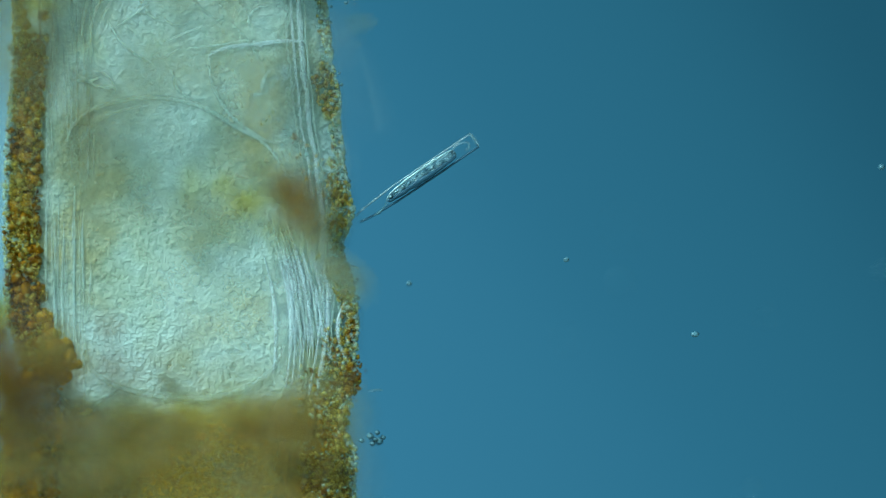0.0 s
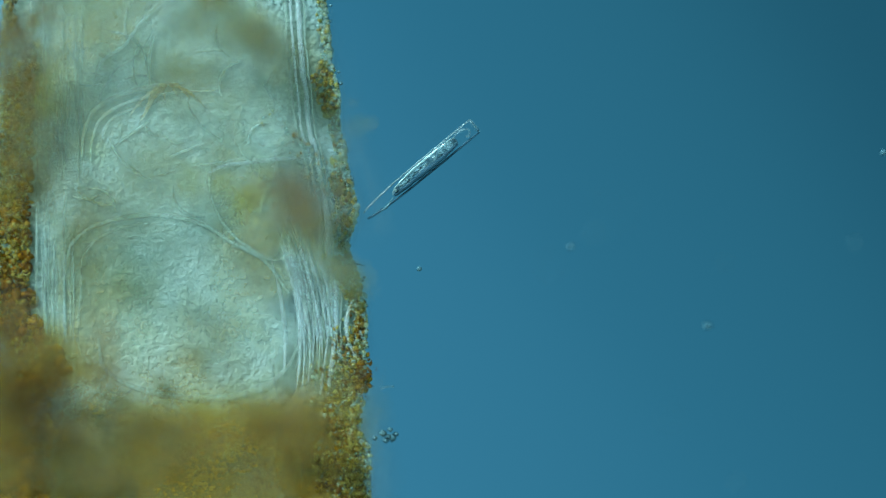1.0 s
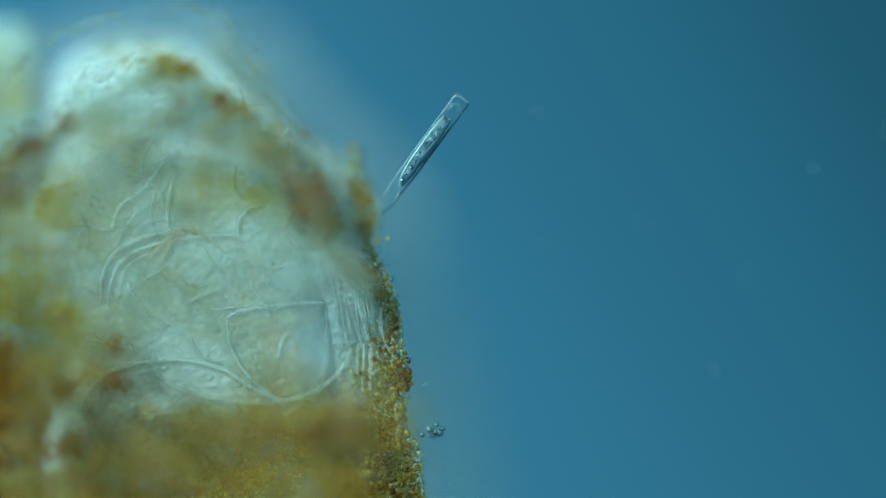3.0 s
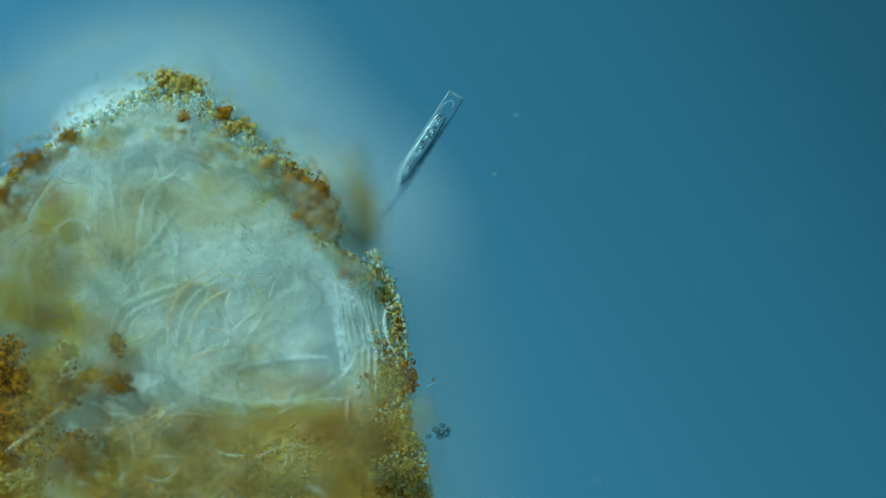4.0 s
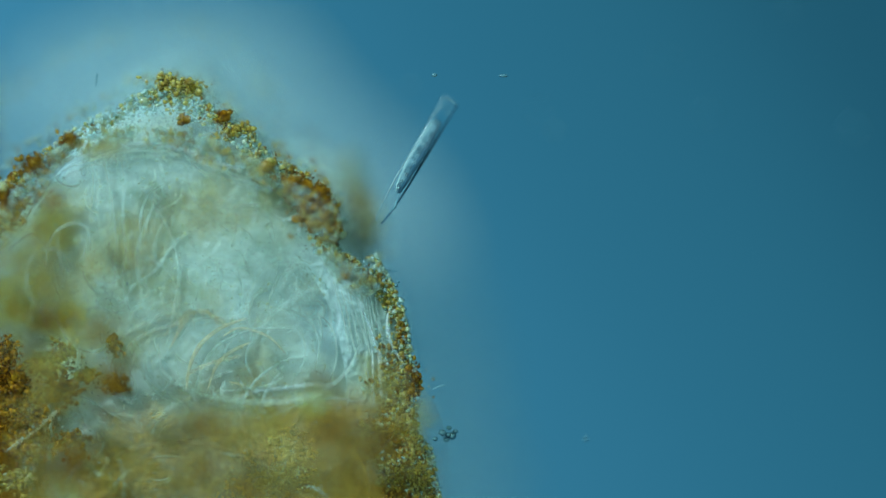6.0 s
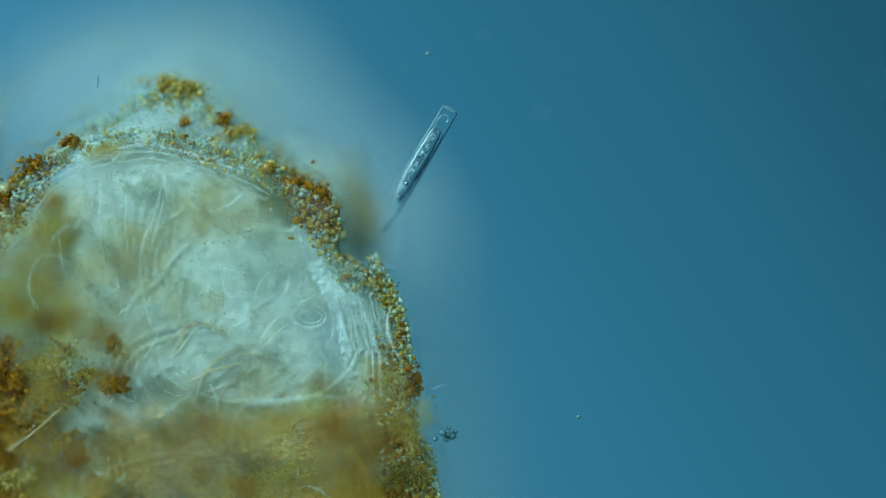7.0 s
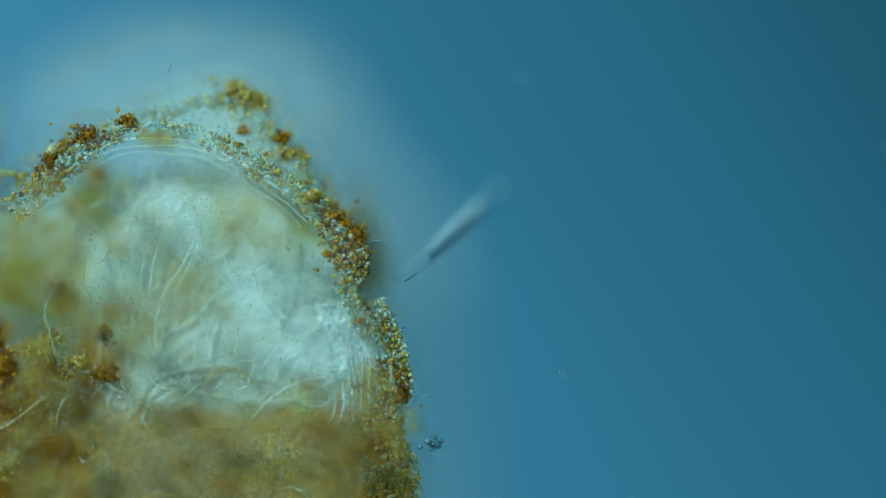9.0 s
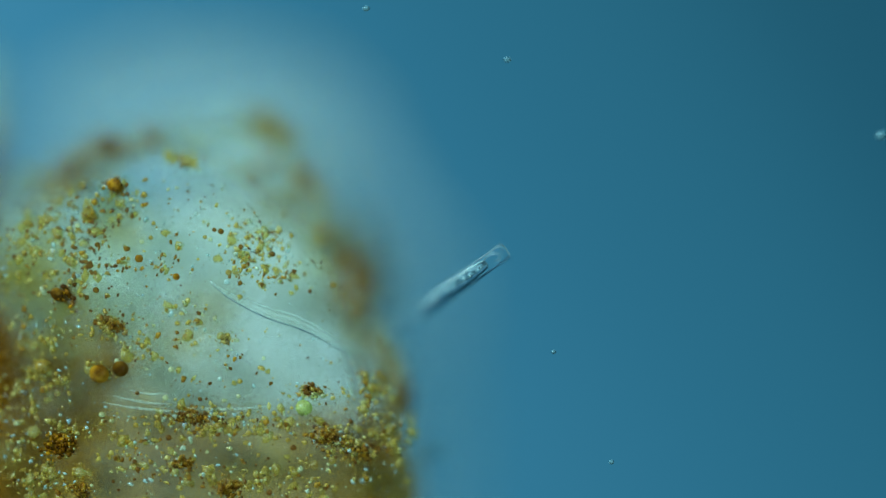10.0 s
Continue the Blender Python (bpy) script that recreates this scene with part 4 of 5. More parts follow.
# beads that stand out, each one a bead of its own
for i in range(130):
    x, y = rnd.uniform(10, 660), rnd.uniform(320, 870)
    if (x - 470) ** 2 + (y - 600) ** 2 < 110 ** 2:
        continue
    r = rnd.choice((3, 3.5, 4.5, 6))
    piece, p = on_top(x, y, r * 0.3)
    grains("bead", [(*p[:3], r * U)], rnd.choice((GOLD, GOLD, PALE, BROWN)), PIECES[piece], "", 2)
for x, y, r, m, name in ((538, 722, 16, ALGA, "green_cell"), (213, 653, 16, DARK_CRUST, "dark_ball"), (176, 662, 19, RESIN, "gold_ball"), (75, 650, 15, GOLD, "gold_ball"), (202, 328, 14, RESIN, "amber_ball"), (575, 416, 13, GOLD, "gold_ball"), 
                         (100, 520, 12, DARK_CRUST, "dark_ball"), (246, 458, 8, RESIN, "amber_ball"), (312, 490, 7, RESIN, "amber_ball")):
    piece, p = on_top(x, y, r * 0.2)
    grains(name, [(*p[:3], r * U)], m, PIECES[piece], "round clear green cell" if m is ALGA else "", 2)
for piece, x, y, z, r, m, name in (("shoulder", 520, 330, 158, 13, RESIN, "amber_ball"), ("shoulder", 546, 334, 158, 12, RESIN, "amber_ball"), ("shoulder", 560, 372, 158, 10, RESIN, "amber_ball"), ("fore_trunk", 475, 302, 162, 12, RESIN, "amber_ball"), ("fore_trunk", 402, 212, 148, 12, RESIN, "amber_ball"),
                                   ("fore_trunk", 260, 186, 147, 10, PALE, "clear_ball"), ("fore_trunk", 336, 218, 148, 9, RESIN, "amber_ball"), ("fore_flank", 604, 415, 56, 11, PALE, "clear_ball"), ("fore_flank", 660, 500, 56, 15, OLIVE_CRUST, "olive_ball"), ("fore_trunk", 12, 338, 158, 12, PALE, "clear_ball"),
                                   ("rear_flank", 735, 720, 54, 10, PALE, "clear_ball"), ("rear_flank", 705, 765, 54, 9, PALE, "clear_ball"), ("shoulder", 500, 345, 158, 9, PALE, "clear_ball")):
    grains(name, [(*P3(x, y, z), r * U)], m, PIECES[piece], "", 2)


# ---- folds, fibres and walls inside ----
def fold(pts, radius, parent, material=None, name="fold", ends=0.35):
    b = bmesh.new()
    line = smooth_line([P3(*p) for p in pts], 6)
    n = len(line) - 1
    tube(b, line, [1.5 * radius * U * (ends + (1 - ends) * math.sin(math.pi * k / n)) * (1 + 0.3 * noise.noise(Vector((k * 0.25, pts[0][0], pts[0][1])))) for k in range(n + 1)], 6)
    return part(name, b, material or RIDGE, parent)


def arc(cx, cy, rx, ry, a0, a1, z, wob=0.08):
    return [(cx + rx * math.cos(radians(a)) * (1 + wob * noise.noise(Vector((a * 0.05, cx, z)))), cy - ry * math.sin(radians(a)) * (1 + wob * noise.noise(Vector((a * 0.05, cy, 9)))), z)
            for a in np.linspace(a0, a1, 10)]


def flat(pts, z):
    return [(x, y, z) for x, y in pts]


# bright membranes just inside the near rim, low on the trunk
for off, r, m in ((0, 3.2, MEMBRANE), (14, 1.5, MEMBRANE), (-9, 1.3, RIDGE), (24, 1.6, FIBRE)):
    for piece, y0, y1 in (("upper_rim", -80, 258), ("middle_rim", 246, 612), ("rear_flank", 604, 700)):
        pts = []
        for y in np.linspace(y0, y1, 12):
            x = float(np.interp(y, [-80, 0, 80, 160, 220, 300, 380, 440, 520, 600, 700], [522, 528, 533, 541, 547, 561, 571, 569, 582, 578, 560])) - off + 4 * noise.noise(Vector((y * 0.02, off, 2)))
            pts.append((*at_rest(piece, 0, x, y), 59 + 2 * noise.noise(Vector((y * 0.02, off, 5)))))
        fold(pts, r, PIECES[piece], m, "membrane_fold", 0.8)
# the bright bundle of fibres, and many fainter ones along both flanks
for i in range(34):
    x0, y0, y1 = rnd.gauss(528, 20), rnd.uniform(380, 470), rnd.uniform(560, 690)
    pts = [(*at_rest("middle_rim", 0, x0 + 18 * math.sin((y - 540) / 130) - 0.1 * (y - 540) ** 2 / 100 + 5 * noise.noise(Vector((i * 3.1, y * 0.008, 2))), y), rnd.uniform(56, 62)) for y in np.linspace(y0, y1, 8)]
    fold(pts, rnd.uniform(1.2, 3.0), PIECES["middle_rim"], MEMBRANE if i % 3 else FIBRE, "muscle_fibre", 0.1)
for i in range(44):
    x0, y0 = rnd.uniform(62, 165), rnd.choice((rnd.uniform(-90, 120), rnd.uniform(300, 480)))
    y1 = min(y0 + rnd.uniform(120, 360), 312 if y0 < 300 else 900)
    fold([(x0 + 7 * noise.noise(Vector((i * 2.7, y * 0.006, 2))), y, 59 + rnd.uniform(-2, 2)) for y in np.linspace(y0, y1, 8)], rnd.uniform(0.8, 1.9), PIECES["far_shoulder" if y0 < 300 else "far_flank"], FIBRE if i % 4 else RIDGE, "muscle_fibre", 0.1)
for i in range(22):
    y0, off = rnd.uniform(450, 530), rnd.uniform(26, 100)
    y1 = min(y0 + rnd.uniform(80, 260), 612)
    fold([(*at_rest("fore_flank", 0, rim_x(NEAR_RIM, 500) - off + 6 * noise.noise(Vector((i, y * 0.01, 3))), y), rnd.uniform(56, 64)) for y in np.linspace(y0, y1, 7)], rnd.uniform(0.7, 1.6), PIECES["fore_flank"], FIBRE, "muscle_fibre", 0.1)
# the wall between the segments
fold(flat([(280, 608), (290, 658), (340, 693), (420, 710), (500, 712), (560, 698), (610, 663), (635, 618)], 61), 4, PIECES["rear_tissue"], FIBRE, "segment_wall")
fold(flat([(270, 768), (295, 728), (340, 698)], 61), 3, PIECES["rear_tissue"], FIBRE, "segment_wall")


# the gut: a bag and coiled parts before it
def organ(cx, cy, cz, rx, ry, rz, parent, material, name="organ"):
    b = bmesh.new()
    bmesh.ops.create_uvsphere(b, u_segments=48, v_segments=30, radius=1)
    for v in b.verts:
        c = v.co.copy()
        q = Vector([math.copysign(abs(t) ** 0.8, t) for t in c])
        p = Vector((cx + rx * q.x, cy - ry * q.y, cz + rz * q.z))
        p += c * (noise.noise(p * 0.02) * 9 + noise.noise(p * 0.06) * 3)
        v.co = P3(*p)
    return part(name, b, material, parent)


organ(490, 555, 30, 92, 84, 25, gut, BLADDER, "bladder")
for z, r in ((62, 3.0),):
    d = 0
    fold(flat([(138, 640), (150, 610), (190, 580 + d), (280, 562 + d), (370, 575), (430, 610), (490, 645), (530, 700)], z), r, gut, GUT_FOLD, "bag_wall")
    fold(flat([(160, 660), (175, 620), (220, 590 + d), (285, 574 + d)], z), r * 0.6, gut, FIBRE, "bag_wall")
    fold(flat([(165, 460), (168, 420), (188, 375), (240, 347), (300, 332), (345, 330)], z), r, gut, GUT_FOLD)
    fold(flat([(180, 470), (184, 425), (205, 385), (255, 360), (330, 345), (400, 342)], z), r * 0.7, gut, GUT_FOLD)
    fold(flat([(200, 430), (215, 395), (260, 372), (315, 362)], z), r * 0.6, gut, FIBRE)
    fold(flat([(185, 330), (200, 290), (240, 262), (270, 220), (300, 190)], z), r * 0.7, gut, GUT_FOLD)
    fold(flat([(200, 345), (225, 305), (262, 280), (292, 235)], z), r * 0.5, gut, FIBRE)
    # the fan of curved rods
    for i in range(9):
        a = radians(200 - 22 * i)
        l = 46 + 22 * abs(math.sin(i * 1.7))
        fold([(318 + l * f * math.cos(a) + 16 * f * f * math.sin(a), 335 - 0.55 * l * f * math.sin(a) + 52 * f * f, z + 1) for f in np.linspace(0.05, 1, 7)], 1.5 + 0.8 * (i % 3 == 0), gut, GUT_ROD, "curved_rod", 0.3)
    # the bladder's outline
    fold(flat([(388, 488), (420, 474), (470, 468), (520, 462), (560, 462)], z), r * 0.9, gut, MEMBRANE, "bladder_wall")
    fold(flat([(562, 462), (566, 510), (562, 570), (545, 625), (505, 642)], z), r * 0.6, gut, FIBRE, "bladder_wall")
    fold(flat([(390, 490), (396, 540), (430, 595), (480, 632), (505, 642)], z), r * 0.7, gut, GUT_FOLD, "bladder_wall")
for i in range(46):
    x, y, z = rnd.uniform(100, 520), rnd.uniform(30, 540), rnd.choice((60, 61, 62, 63))
    a, l, bend = rnd.uniform(0, math.tau), rnd.uniform(30, 110), rnd.uniform(-0.5, 0.5)
    pts, px, py = [], x, y
    for k in range(6):
        pts.append((px, py, z + rnd.uniform(-1.5, 1.5)))
        px, py = px + l / 5 * math.cos(a + bend * k), py + l / 5 * math.sin(a + bend * k)
    if all(85 < q[0] < 545 and q[1] > 25 for q in pts):
        fold(pts, rnd.uniform(1.0, 2.4), gut, GUT_FOLD if i % 3 else FIBRE)

# middle height: folded organs
for pts, r, m in (([(325, 655), (332, 610), (352, 572), (390, 543), (432, 528)], 2.6, GUT_ROD), ([(340, 665), (352, 615), (378, 578), (415, 556), (455, 545), (495, 545)], 2.0, RIDGE), ([(362, 660), (378, 612), (408, 585), (440, 570)], 2.2, GUT_ROD),
                  ([(420, 705), (432, 660), (462, 625), (505, 600), (540, 596)], 1.8, RIDGE), ([(455, 690), (470, 650), (500, 630)], 1.6, FIBRE), ([(430, 525), (440, 560), (430, 600), (445, 640)], 1.6, RIDGE), ([(470, 520), (500, 512), (540, 530), (560, 570), (552, 620)], 1.8, RIDGE),
                  ([(480, 545), (520, 548), (536, 580), (528, 620)], 1.4, FIBRE), ([(400, 640), (430, 650), (450, 680)], 1.6, GUT_ROD), ([(560, 520), (585, 550), (590, 600), (575, 650)], 1.4, FIBRE), ([(390, 560), (420, 545), (470, 560), (500, 590)], 1.6, GUT_ROD)):
    fold(flat(pts, 147 + rnd.uniform(-2, 2)), r, viscera, m)
for pts, r, m in (([(252, 415), (256, 380), (270, 350), (295, 332)], 2.2, RIDGE), ([(262, 430), (268, 390), (285, 362)], 1.3, FIBRE), ([(345, 300), (342, 270), (356, 250), (385, 240)], 1.8, RIDGE), ([(330, 270), (355, 305), (390, 330)], 1.5, FIBRE), ([(30, 400), (62, 350), (100, 300), (130, 262)], 2.0, MEMBRANE),
                  ([(42, 410), (78, 350), (120, 296)], 1.2, RIDGE), ([(85, 480), (95, 430), (128, 402), (160, 412), (165, 450)], 1.8, RIDGE), ([(195, 210), (190, 290), (205, 370), (212, 440)], 1.4, FIBRE), ([(160, 240), (170, 320), (165, 400)], 1.3, FIBRE), ([(300, 400), (320, 470), (315, 540), (300, 620)], 1.5, RIDGE),
                  ([(230, 440), (222, 500), (235, 560)], 1.4, FIBRE), ([(20, 450), (60, 420), (80, 440)], 1.6, FIBRE), ([(490, 440), (482, 415), (488, 400)], 1.4, FIBRE)):
    fold(flat(pts, 147 + rnd.uniform(-2, 2)), r, front, m)
for pts, r in (([(140, 700), (180, 720), (230, 760), (240, 830)], 1.8), ([(280, 790), (290, 760), (330, 745), (380, 760)], 1.8), ([(480, 740), (530, 715), (590, 705), (640, 715)], 2.0), ([(10, 800), (60, 760), (130, 706)], 2.2), ([(440, 820), (500, 790), (560, 790)], 1.6), ([(620, 690), (615, 740), (625, 800)], 1.6)):
    fold(flat(pts, 148), 0.7 * r, host, FIBRE)
# high: stripes, cells and the thick skin of the dome
for pts, r, m in (([(184, 330), (186, 400), (196, 480)], 1.6, FIBRE), ([(205, 320), (210, 400), (222, 480)], 1.5, FIBRE), ([(232, 330), (230, 420), (240, 490)], 1.7, RIDGE), ([(292, 345), (280, 400), (262, 440), (256, 500), (266, 560), (280, 600)], 2.2, RIDGE), ([(300, 350), (290, 400), (275, 450)], 1.3, FIBRE),
                  ([(425, 460), (430, 425), (432, 400)], 1.8, FIBRE), ([(455, 640), (475, 605), (500, 575), (540, 548), (590, 528)], 2.2, RIDGE), ([(470, 640), (490, 610), (520, 585)], 1.3, FIBRE), ([(375, 490), (378, 520), (380, 540)], 1.6, RIDGE), ([(400, 485), (404, 515), (402, 545)], 1.8, RIDGE),
                  ([(380, 490), (405, 484), (430, 492)], 1.4, FIBRE), ([(430, 500), (440, 540), (436, 580)], 1.6, RIDGE), ([(455, 545), (470, 510), (490, 490)], 1.5, FIBRE), ([(378, 530), (420, 528), (450, 540)], 1.2, FIBRE), ([(320, 640), (350, 600), (372, 580)], 1.6, RIDGE), ([(340, 690), (385, 668), (440, 655)], 2.0, GUT_ROD),
                  ([(62, 500), (60, 530), (75, 560), (95, 600)], 1.8, RIDGE), ([(150, 520), (168, 560), (165, 610)], 1.4, FIBRE), ([(600, 540), (612, 580), (608, 620)], 1.8, MEMBRANE), ([(620, 545), (630, 590), (625, 630)], 1.4, FIBRE), ([(590, 555), (598, 590), (592, 620)], 1.2, RIDGE), ([(300, 365), (340, 395), (390, 430)], 1.1, FIBRE)):
    fold(flat(pts, 162 + rnd.uniform(-1.5, 1.5)), r, PIECES["upper_viscera"], m)
fold(arc(555, 573, 31, 20, 0, 360, 162, 0.1), 2.2, PIECES["upper_viscera"], RIDGE, "oval_cell", 0.9)
fold(arc(558, 574, 20, 11, 0, 360, 162, 0.1), 1.2, PIECES["upper_viscera"], FIBRE, "oval_cell", 0.9)
fold(arc(100, 520, 42, 56, 20, 200, 162, 0.08), 1.8, PIECES["upper_viscera"], RIDGE)
for off, r, m in ((0, 2.6, MEMBRANE), (12, 1.6, RIDGE), (24, 1.3, FIBRE)):
    fold([(*on_outline(k, 162, 24 + off + 4 * noise.noise(Vector((k, off, 0)))), 161) for k in np.linspace(4.4, 11.5, 22)], r, front, m, "membrane_fold", 0.6)
for inset, r, m in ((46, 1.8, MEMBRANE), (60, 1.3, FIBRE), (30, 1.3, FIBRE)):
    fold([(*on_outline(k, 147, inset + 6 * noise.noise(Vector((k, inset, 3)))), 61) for k in np.linspace(17.2, 20.4, 12)], r, PIECES["fore_flank"], m, "membrane_fold", 0.5)
fold(flat([(690, 545), (686, 580), (696, 615), (716, 645)], 62), 2.6, PIECES["fore_flank"], MEMBRANE, "membrane_fold", 0.6)
fold(flat([(15, 800), (60, 765), (110, 722), (150, 700)], 160), 1.3, host, GUT_ROD, "membrane_fold", 0.4)

# fine grain and small wrinkles of the tissue at the middle and upper heights
for root, z, y0, y1, n_grain, n_fold in ((front, 147, 200, 560, 1100, 26), (viscera, 147, 420, 720, 900, 30), (host, 148, 640, 890, 420, 16), (PIECES["upper_viscera"], 162, 270, 680, 1300, 38), (host, 162, 640, 890, 420, 16)):
    c, rows, made = outline(z), [], 0
    while len(rows) < n_grain:
        y = rnd.uniform(y0, y1)
        l, r = across(c, y)
        rows.append((*P3(rnd.uniform(max(l, 0) + 40, min(r, 640) - 50), y, z + rnd.gauss(0, 2)), rnd.choice((0.8, 1.1, 1.5, 2.1)) * U))
    grains("tissue_grain", rows, PALE, root, "fine clear grain of the tissue", 0, "stuff")
    while made < n_fold:
        y = rnd.uniform(y0 + 20, y1 - 20)
        l, r = across(c, y)
        x = rnd.uniform(max(l, 0) + 60, min(r, 640) - 70)
        a, length, bend = rnd.gauss(1.4, 0.7), rnd.uniform(20, 80), rnd.uniform(-0.5, 0.5)
        pts = []
        for k in range(6):
            pts.append((x, y, z + rnd.uniform(-1, 1)))
            x, y = x + length / 5 * math.cos(a + bend * k), y + length / 5 * math.sin(a + bend * k)
        fold(pts, rnd.uniform(0.9, 2.6), root, RIDGE if made % 2 else FIBRE, "wrinkle", 0.1)
        made += 1

# the big crease across the upper side
CREASE = [(372, 498), (400, 520), (440, 540), (480, 556), (520, 568), (556, 584), (590, 606), (625, 628), (660, 640)]
for dy, r, m, lift in ((0, 5.0, FIBRE, -3), (-10, 1.3, RIDGE, 1), (7, 1.3, RIDGE, 1), (11, 0.5, DARK_EDGE, 1), (-2, 0.9, FIBRE, 3)):
    pts = []
    for x, y in CREASE:
        qx, qy = at_rest("fore_trunk", 10, x, y + dy * math.sin(math.pi * (x - 360) / 310))
        pts.append((qx, qy, top_z(qx, qy) + 2 + lift))
    fold(pts, r, front, m, "crease")
for x0, y0, x1, y1 in ((610, 650, 625, 700), (625, 640, 640, 690), (200, 700, 300, 715), (180, 712, 330, 728), (330, 722, 480, 718), (230, 690, 290, 696)):
    piece, p = on_top(x0, y0)
    pts = []
    for f in np.linspace(0, 1, 5):
        qx, qy = at_rest(piece, 10, x0 + (x1 - x0) * f, y0 + (y1 - y0) * f + 4 * math.sin(3 * f))
        pts.append((qx, qy, top_z(qx, qy) + 2))
    fold(pts, 1.6, PIECES[piece], FIBRE, "wrinkle")

# clear bits stuck to the flank, and a few bristles
for piece, x, y, z, r in (("rear_flank", 800, 772, 54, 8), ("rear_flank", 790, 778, 54, 6), ("rear_flank", 806, 764, 56, 5)):
    grains("clear_bit", [(*P3(x, y, z), r * U)], SPECK, PIECES[piece], "small clear blob stuck to the crust", 1)
for x, y, r in ((655, 772, 7), (664, 778, 5), (668, 766, 5), (640, 780, 5), (628, 500, 4), (634, 545, 4), (633, 495, 3), (617, 320, 4), (604, 150, 4), (600, 130, 3), (585, 40, 3), (586, 12, 3)):
    piece = flank_piece(y)
    grains("clear_bit", [(*P3(*at_rest(piece, 0, x, y), 61), r * U)], SPECK, PIECES[piece], "small clear blob stuck to the crust", 1)
for piece, x, y, z, dx, dy in (("fore_trunk", 176, 160, 158, 2, -24), ("rear_flank", 765, 690, 68, 24, -8), ("fore_flank", 668, 482, 56, 34, -2), ("fore_flank", 640, 472, 68, 24, 6), ("shoulder", 600, 352, 162, 18, -4)):
    fold([(x, y, z), (x + dx * 0.5, y + dy * 0.5 - 2, z), (x + dx, y + dy, z)], 0.9, PIECES[piece], SPECK, "bristle")

# ---- the stalkless ciliate in its clear tube ----
LENGTH = 250


def tube_dweller():
    root = tagged(new("ciliate"), "pale blue ciliate inside a clear tube fixed to the animal's flank", "ciliate")

    def across(s):
        return float(np.interp(s, [0, 8, 30, 80, 160, 256], [6, 8, 10.5, 13.5, 14.2, 13.5]))
    b = bmesh.new()
    ss = np.linspace(0, LENGTH, 40)
    rings = [[b.verts.new(Vector((s * U, across(s) * U * math.cos(k * math.tau / 24), across(s) * U * math.sin(k * math.tau / 24)))) for k in range(24)] for s in ss]
    for r0, r1 in zip(rings, rings[1:]):
        for k in range(24):
            b.faces.new((r0[k], r0[(k + 1) % 24], r1[(k + 1) % 24], r1[k]))
    b.faces.new(rings[0][::-1])
    shell = part("shell", b, SHELL, root, "clear glassy tube")
    # side light is painted in: one wall bright, the other dark
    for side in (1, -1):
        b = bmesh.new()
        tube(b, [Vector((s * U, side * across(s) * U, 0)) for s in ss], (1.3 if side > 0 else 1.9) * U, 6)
        part("shell_wall", b, RIM if side > 0 else DARK_EDGE, shell, "thin tube wall, painted bright as the lit side" if side > 0 else "thin tube wall, painted dark as the shaded side")
    b = bmesh.new()
    loop = [Vector((LENGTH * U, across(256) * U * math.cos(k * math.tau / 24), across(256) * 0.8 * U * math.sin(k * math.tau / 24))) for k in range(25)]
    tube(b, loop, 1.0 * U, 6, False)
    part("rim", b, RIM, shell, "thin open rim")
    # the cell
    b = bmesh.new()
    cs = [60, 64, 72, 90, 110, 130, 150, 170, 188, 200, 206, 209]
    cr = [1, 4, 7.5, 9, 10, 10.8, 11.4, 11.4, 10.4, 9.5, 8, 4]
    co = [-2, -2, -1, 0, 1, 1, 0.5, 0.5, 1, 1, 1, 1]
    rings = []
    for s in np.linspace(60, 209, 60):
        r, o = np.interp(s, cs, cr), np.interp(s, cs, co)
        rings.append([b.verts.new(Vector((s, o + r * math.cos(k * math.tau / 20) * (1 + 0.06 * noise.noise(Vector((s * 0.09, k * 0.3, 0)))), r * 0.6 * math.sin(k * math.tau / 20))) * U) for k in range(20)])
    for r0, r1 in zip(rings, rings[1:]):
        for k in range(20):
            b.faces.new((r0[k], r0[(k + 1) % 20], r1[(k + 1) % 20], r1[k]))
    b.faces.new(rings[0][::-1]), b.faces.new(rings[-1])
    cell = part("cell", b, CELL, root, "slender granular pale blue cell")
    # light and shade of the cell, put in as a bright and a dark strip
    for name, side, r, m, label in (("light_strip", 0.86, 1.6, PEARL, "bright strip painted as the cell's lit edge"), ("shade_strip", -0.66, 5.4, DARK_EDGE, "dark strip painted as the cell's shaded edge")):
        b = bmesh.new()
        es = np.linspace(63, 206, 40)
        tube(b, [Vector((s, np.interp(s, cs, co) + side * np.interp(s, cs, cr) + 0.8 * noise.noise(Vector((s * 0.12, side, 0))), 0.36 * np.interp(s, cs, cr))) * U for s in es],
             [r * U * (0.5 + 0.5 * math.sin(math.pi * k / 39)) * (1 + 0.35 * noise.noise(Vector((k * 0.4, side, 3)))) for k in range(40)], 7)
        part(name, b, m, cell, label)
    for s, o, r, m in ((71, 0, 3.6, RIM), (84, 2, 2.4, RIM), (98, 1, 3.8, RIM), (106, 4, 1.6, DROP), (113, -3, 2.0, DROP), (120, 3, 1.5, DARK_EDGE), (124, -1, 2.4, RIM), (129, 4, 1.4, DARK_EDGE), (134, -3, 1.8, DARK_EDGE), (140, 1, 2.6, RIM),
                       (145, -4, 1.5, DROP), (150, 4, 1.6, DARK_EDGE), (155, -1, 1.7, DARK_EDGE), (160, 3, 2.2, PEARL), (164, -3, 1.6, DARK_EDGE), (168, 2, 1.4, DARK_EDGE), (173, -2, 2.6, RIM), (179, 3, 1.4, DROP), (186, -1, 1.8, DROP), (194, 1, 1.5, DARK_EDGE)):
        high = 0.6 * math.sqrt(max(0.1, float(np.interp(s, cs, cr)) ** 2 - o * o))
        b = bmesh.new()
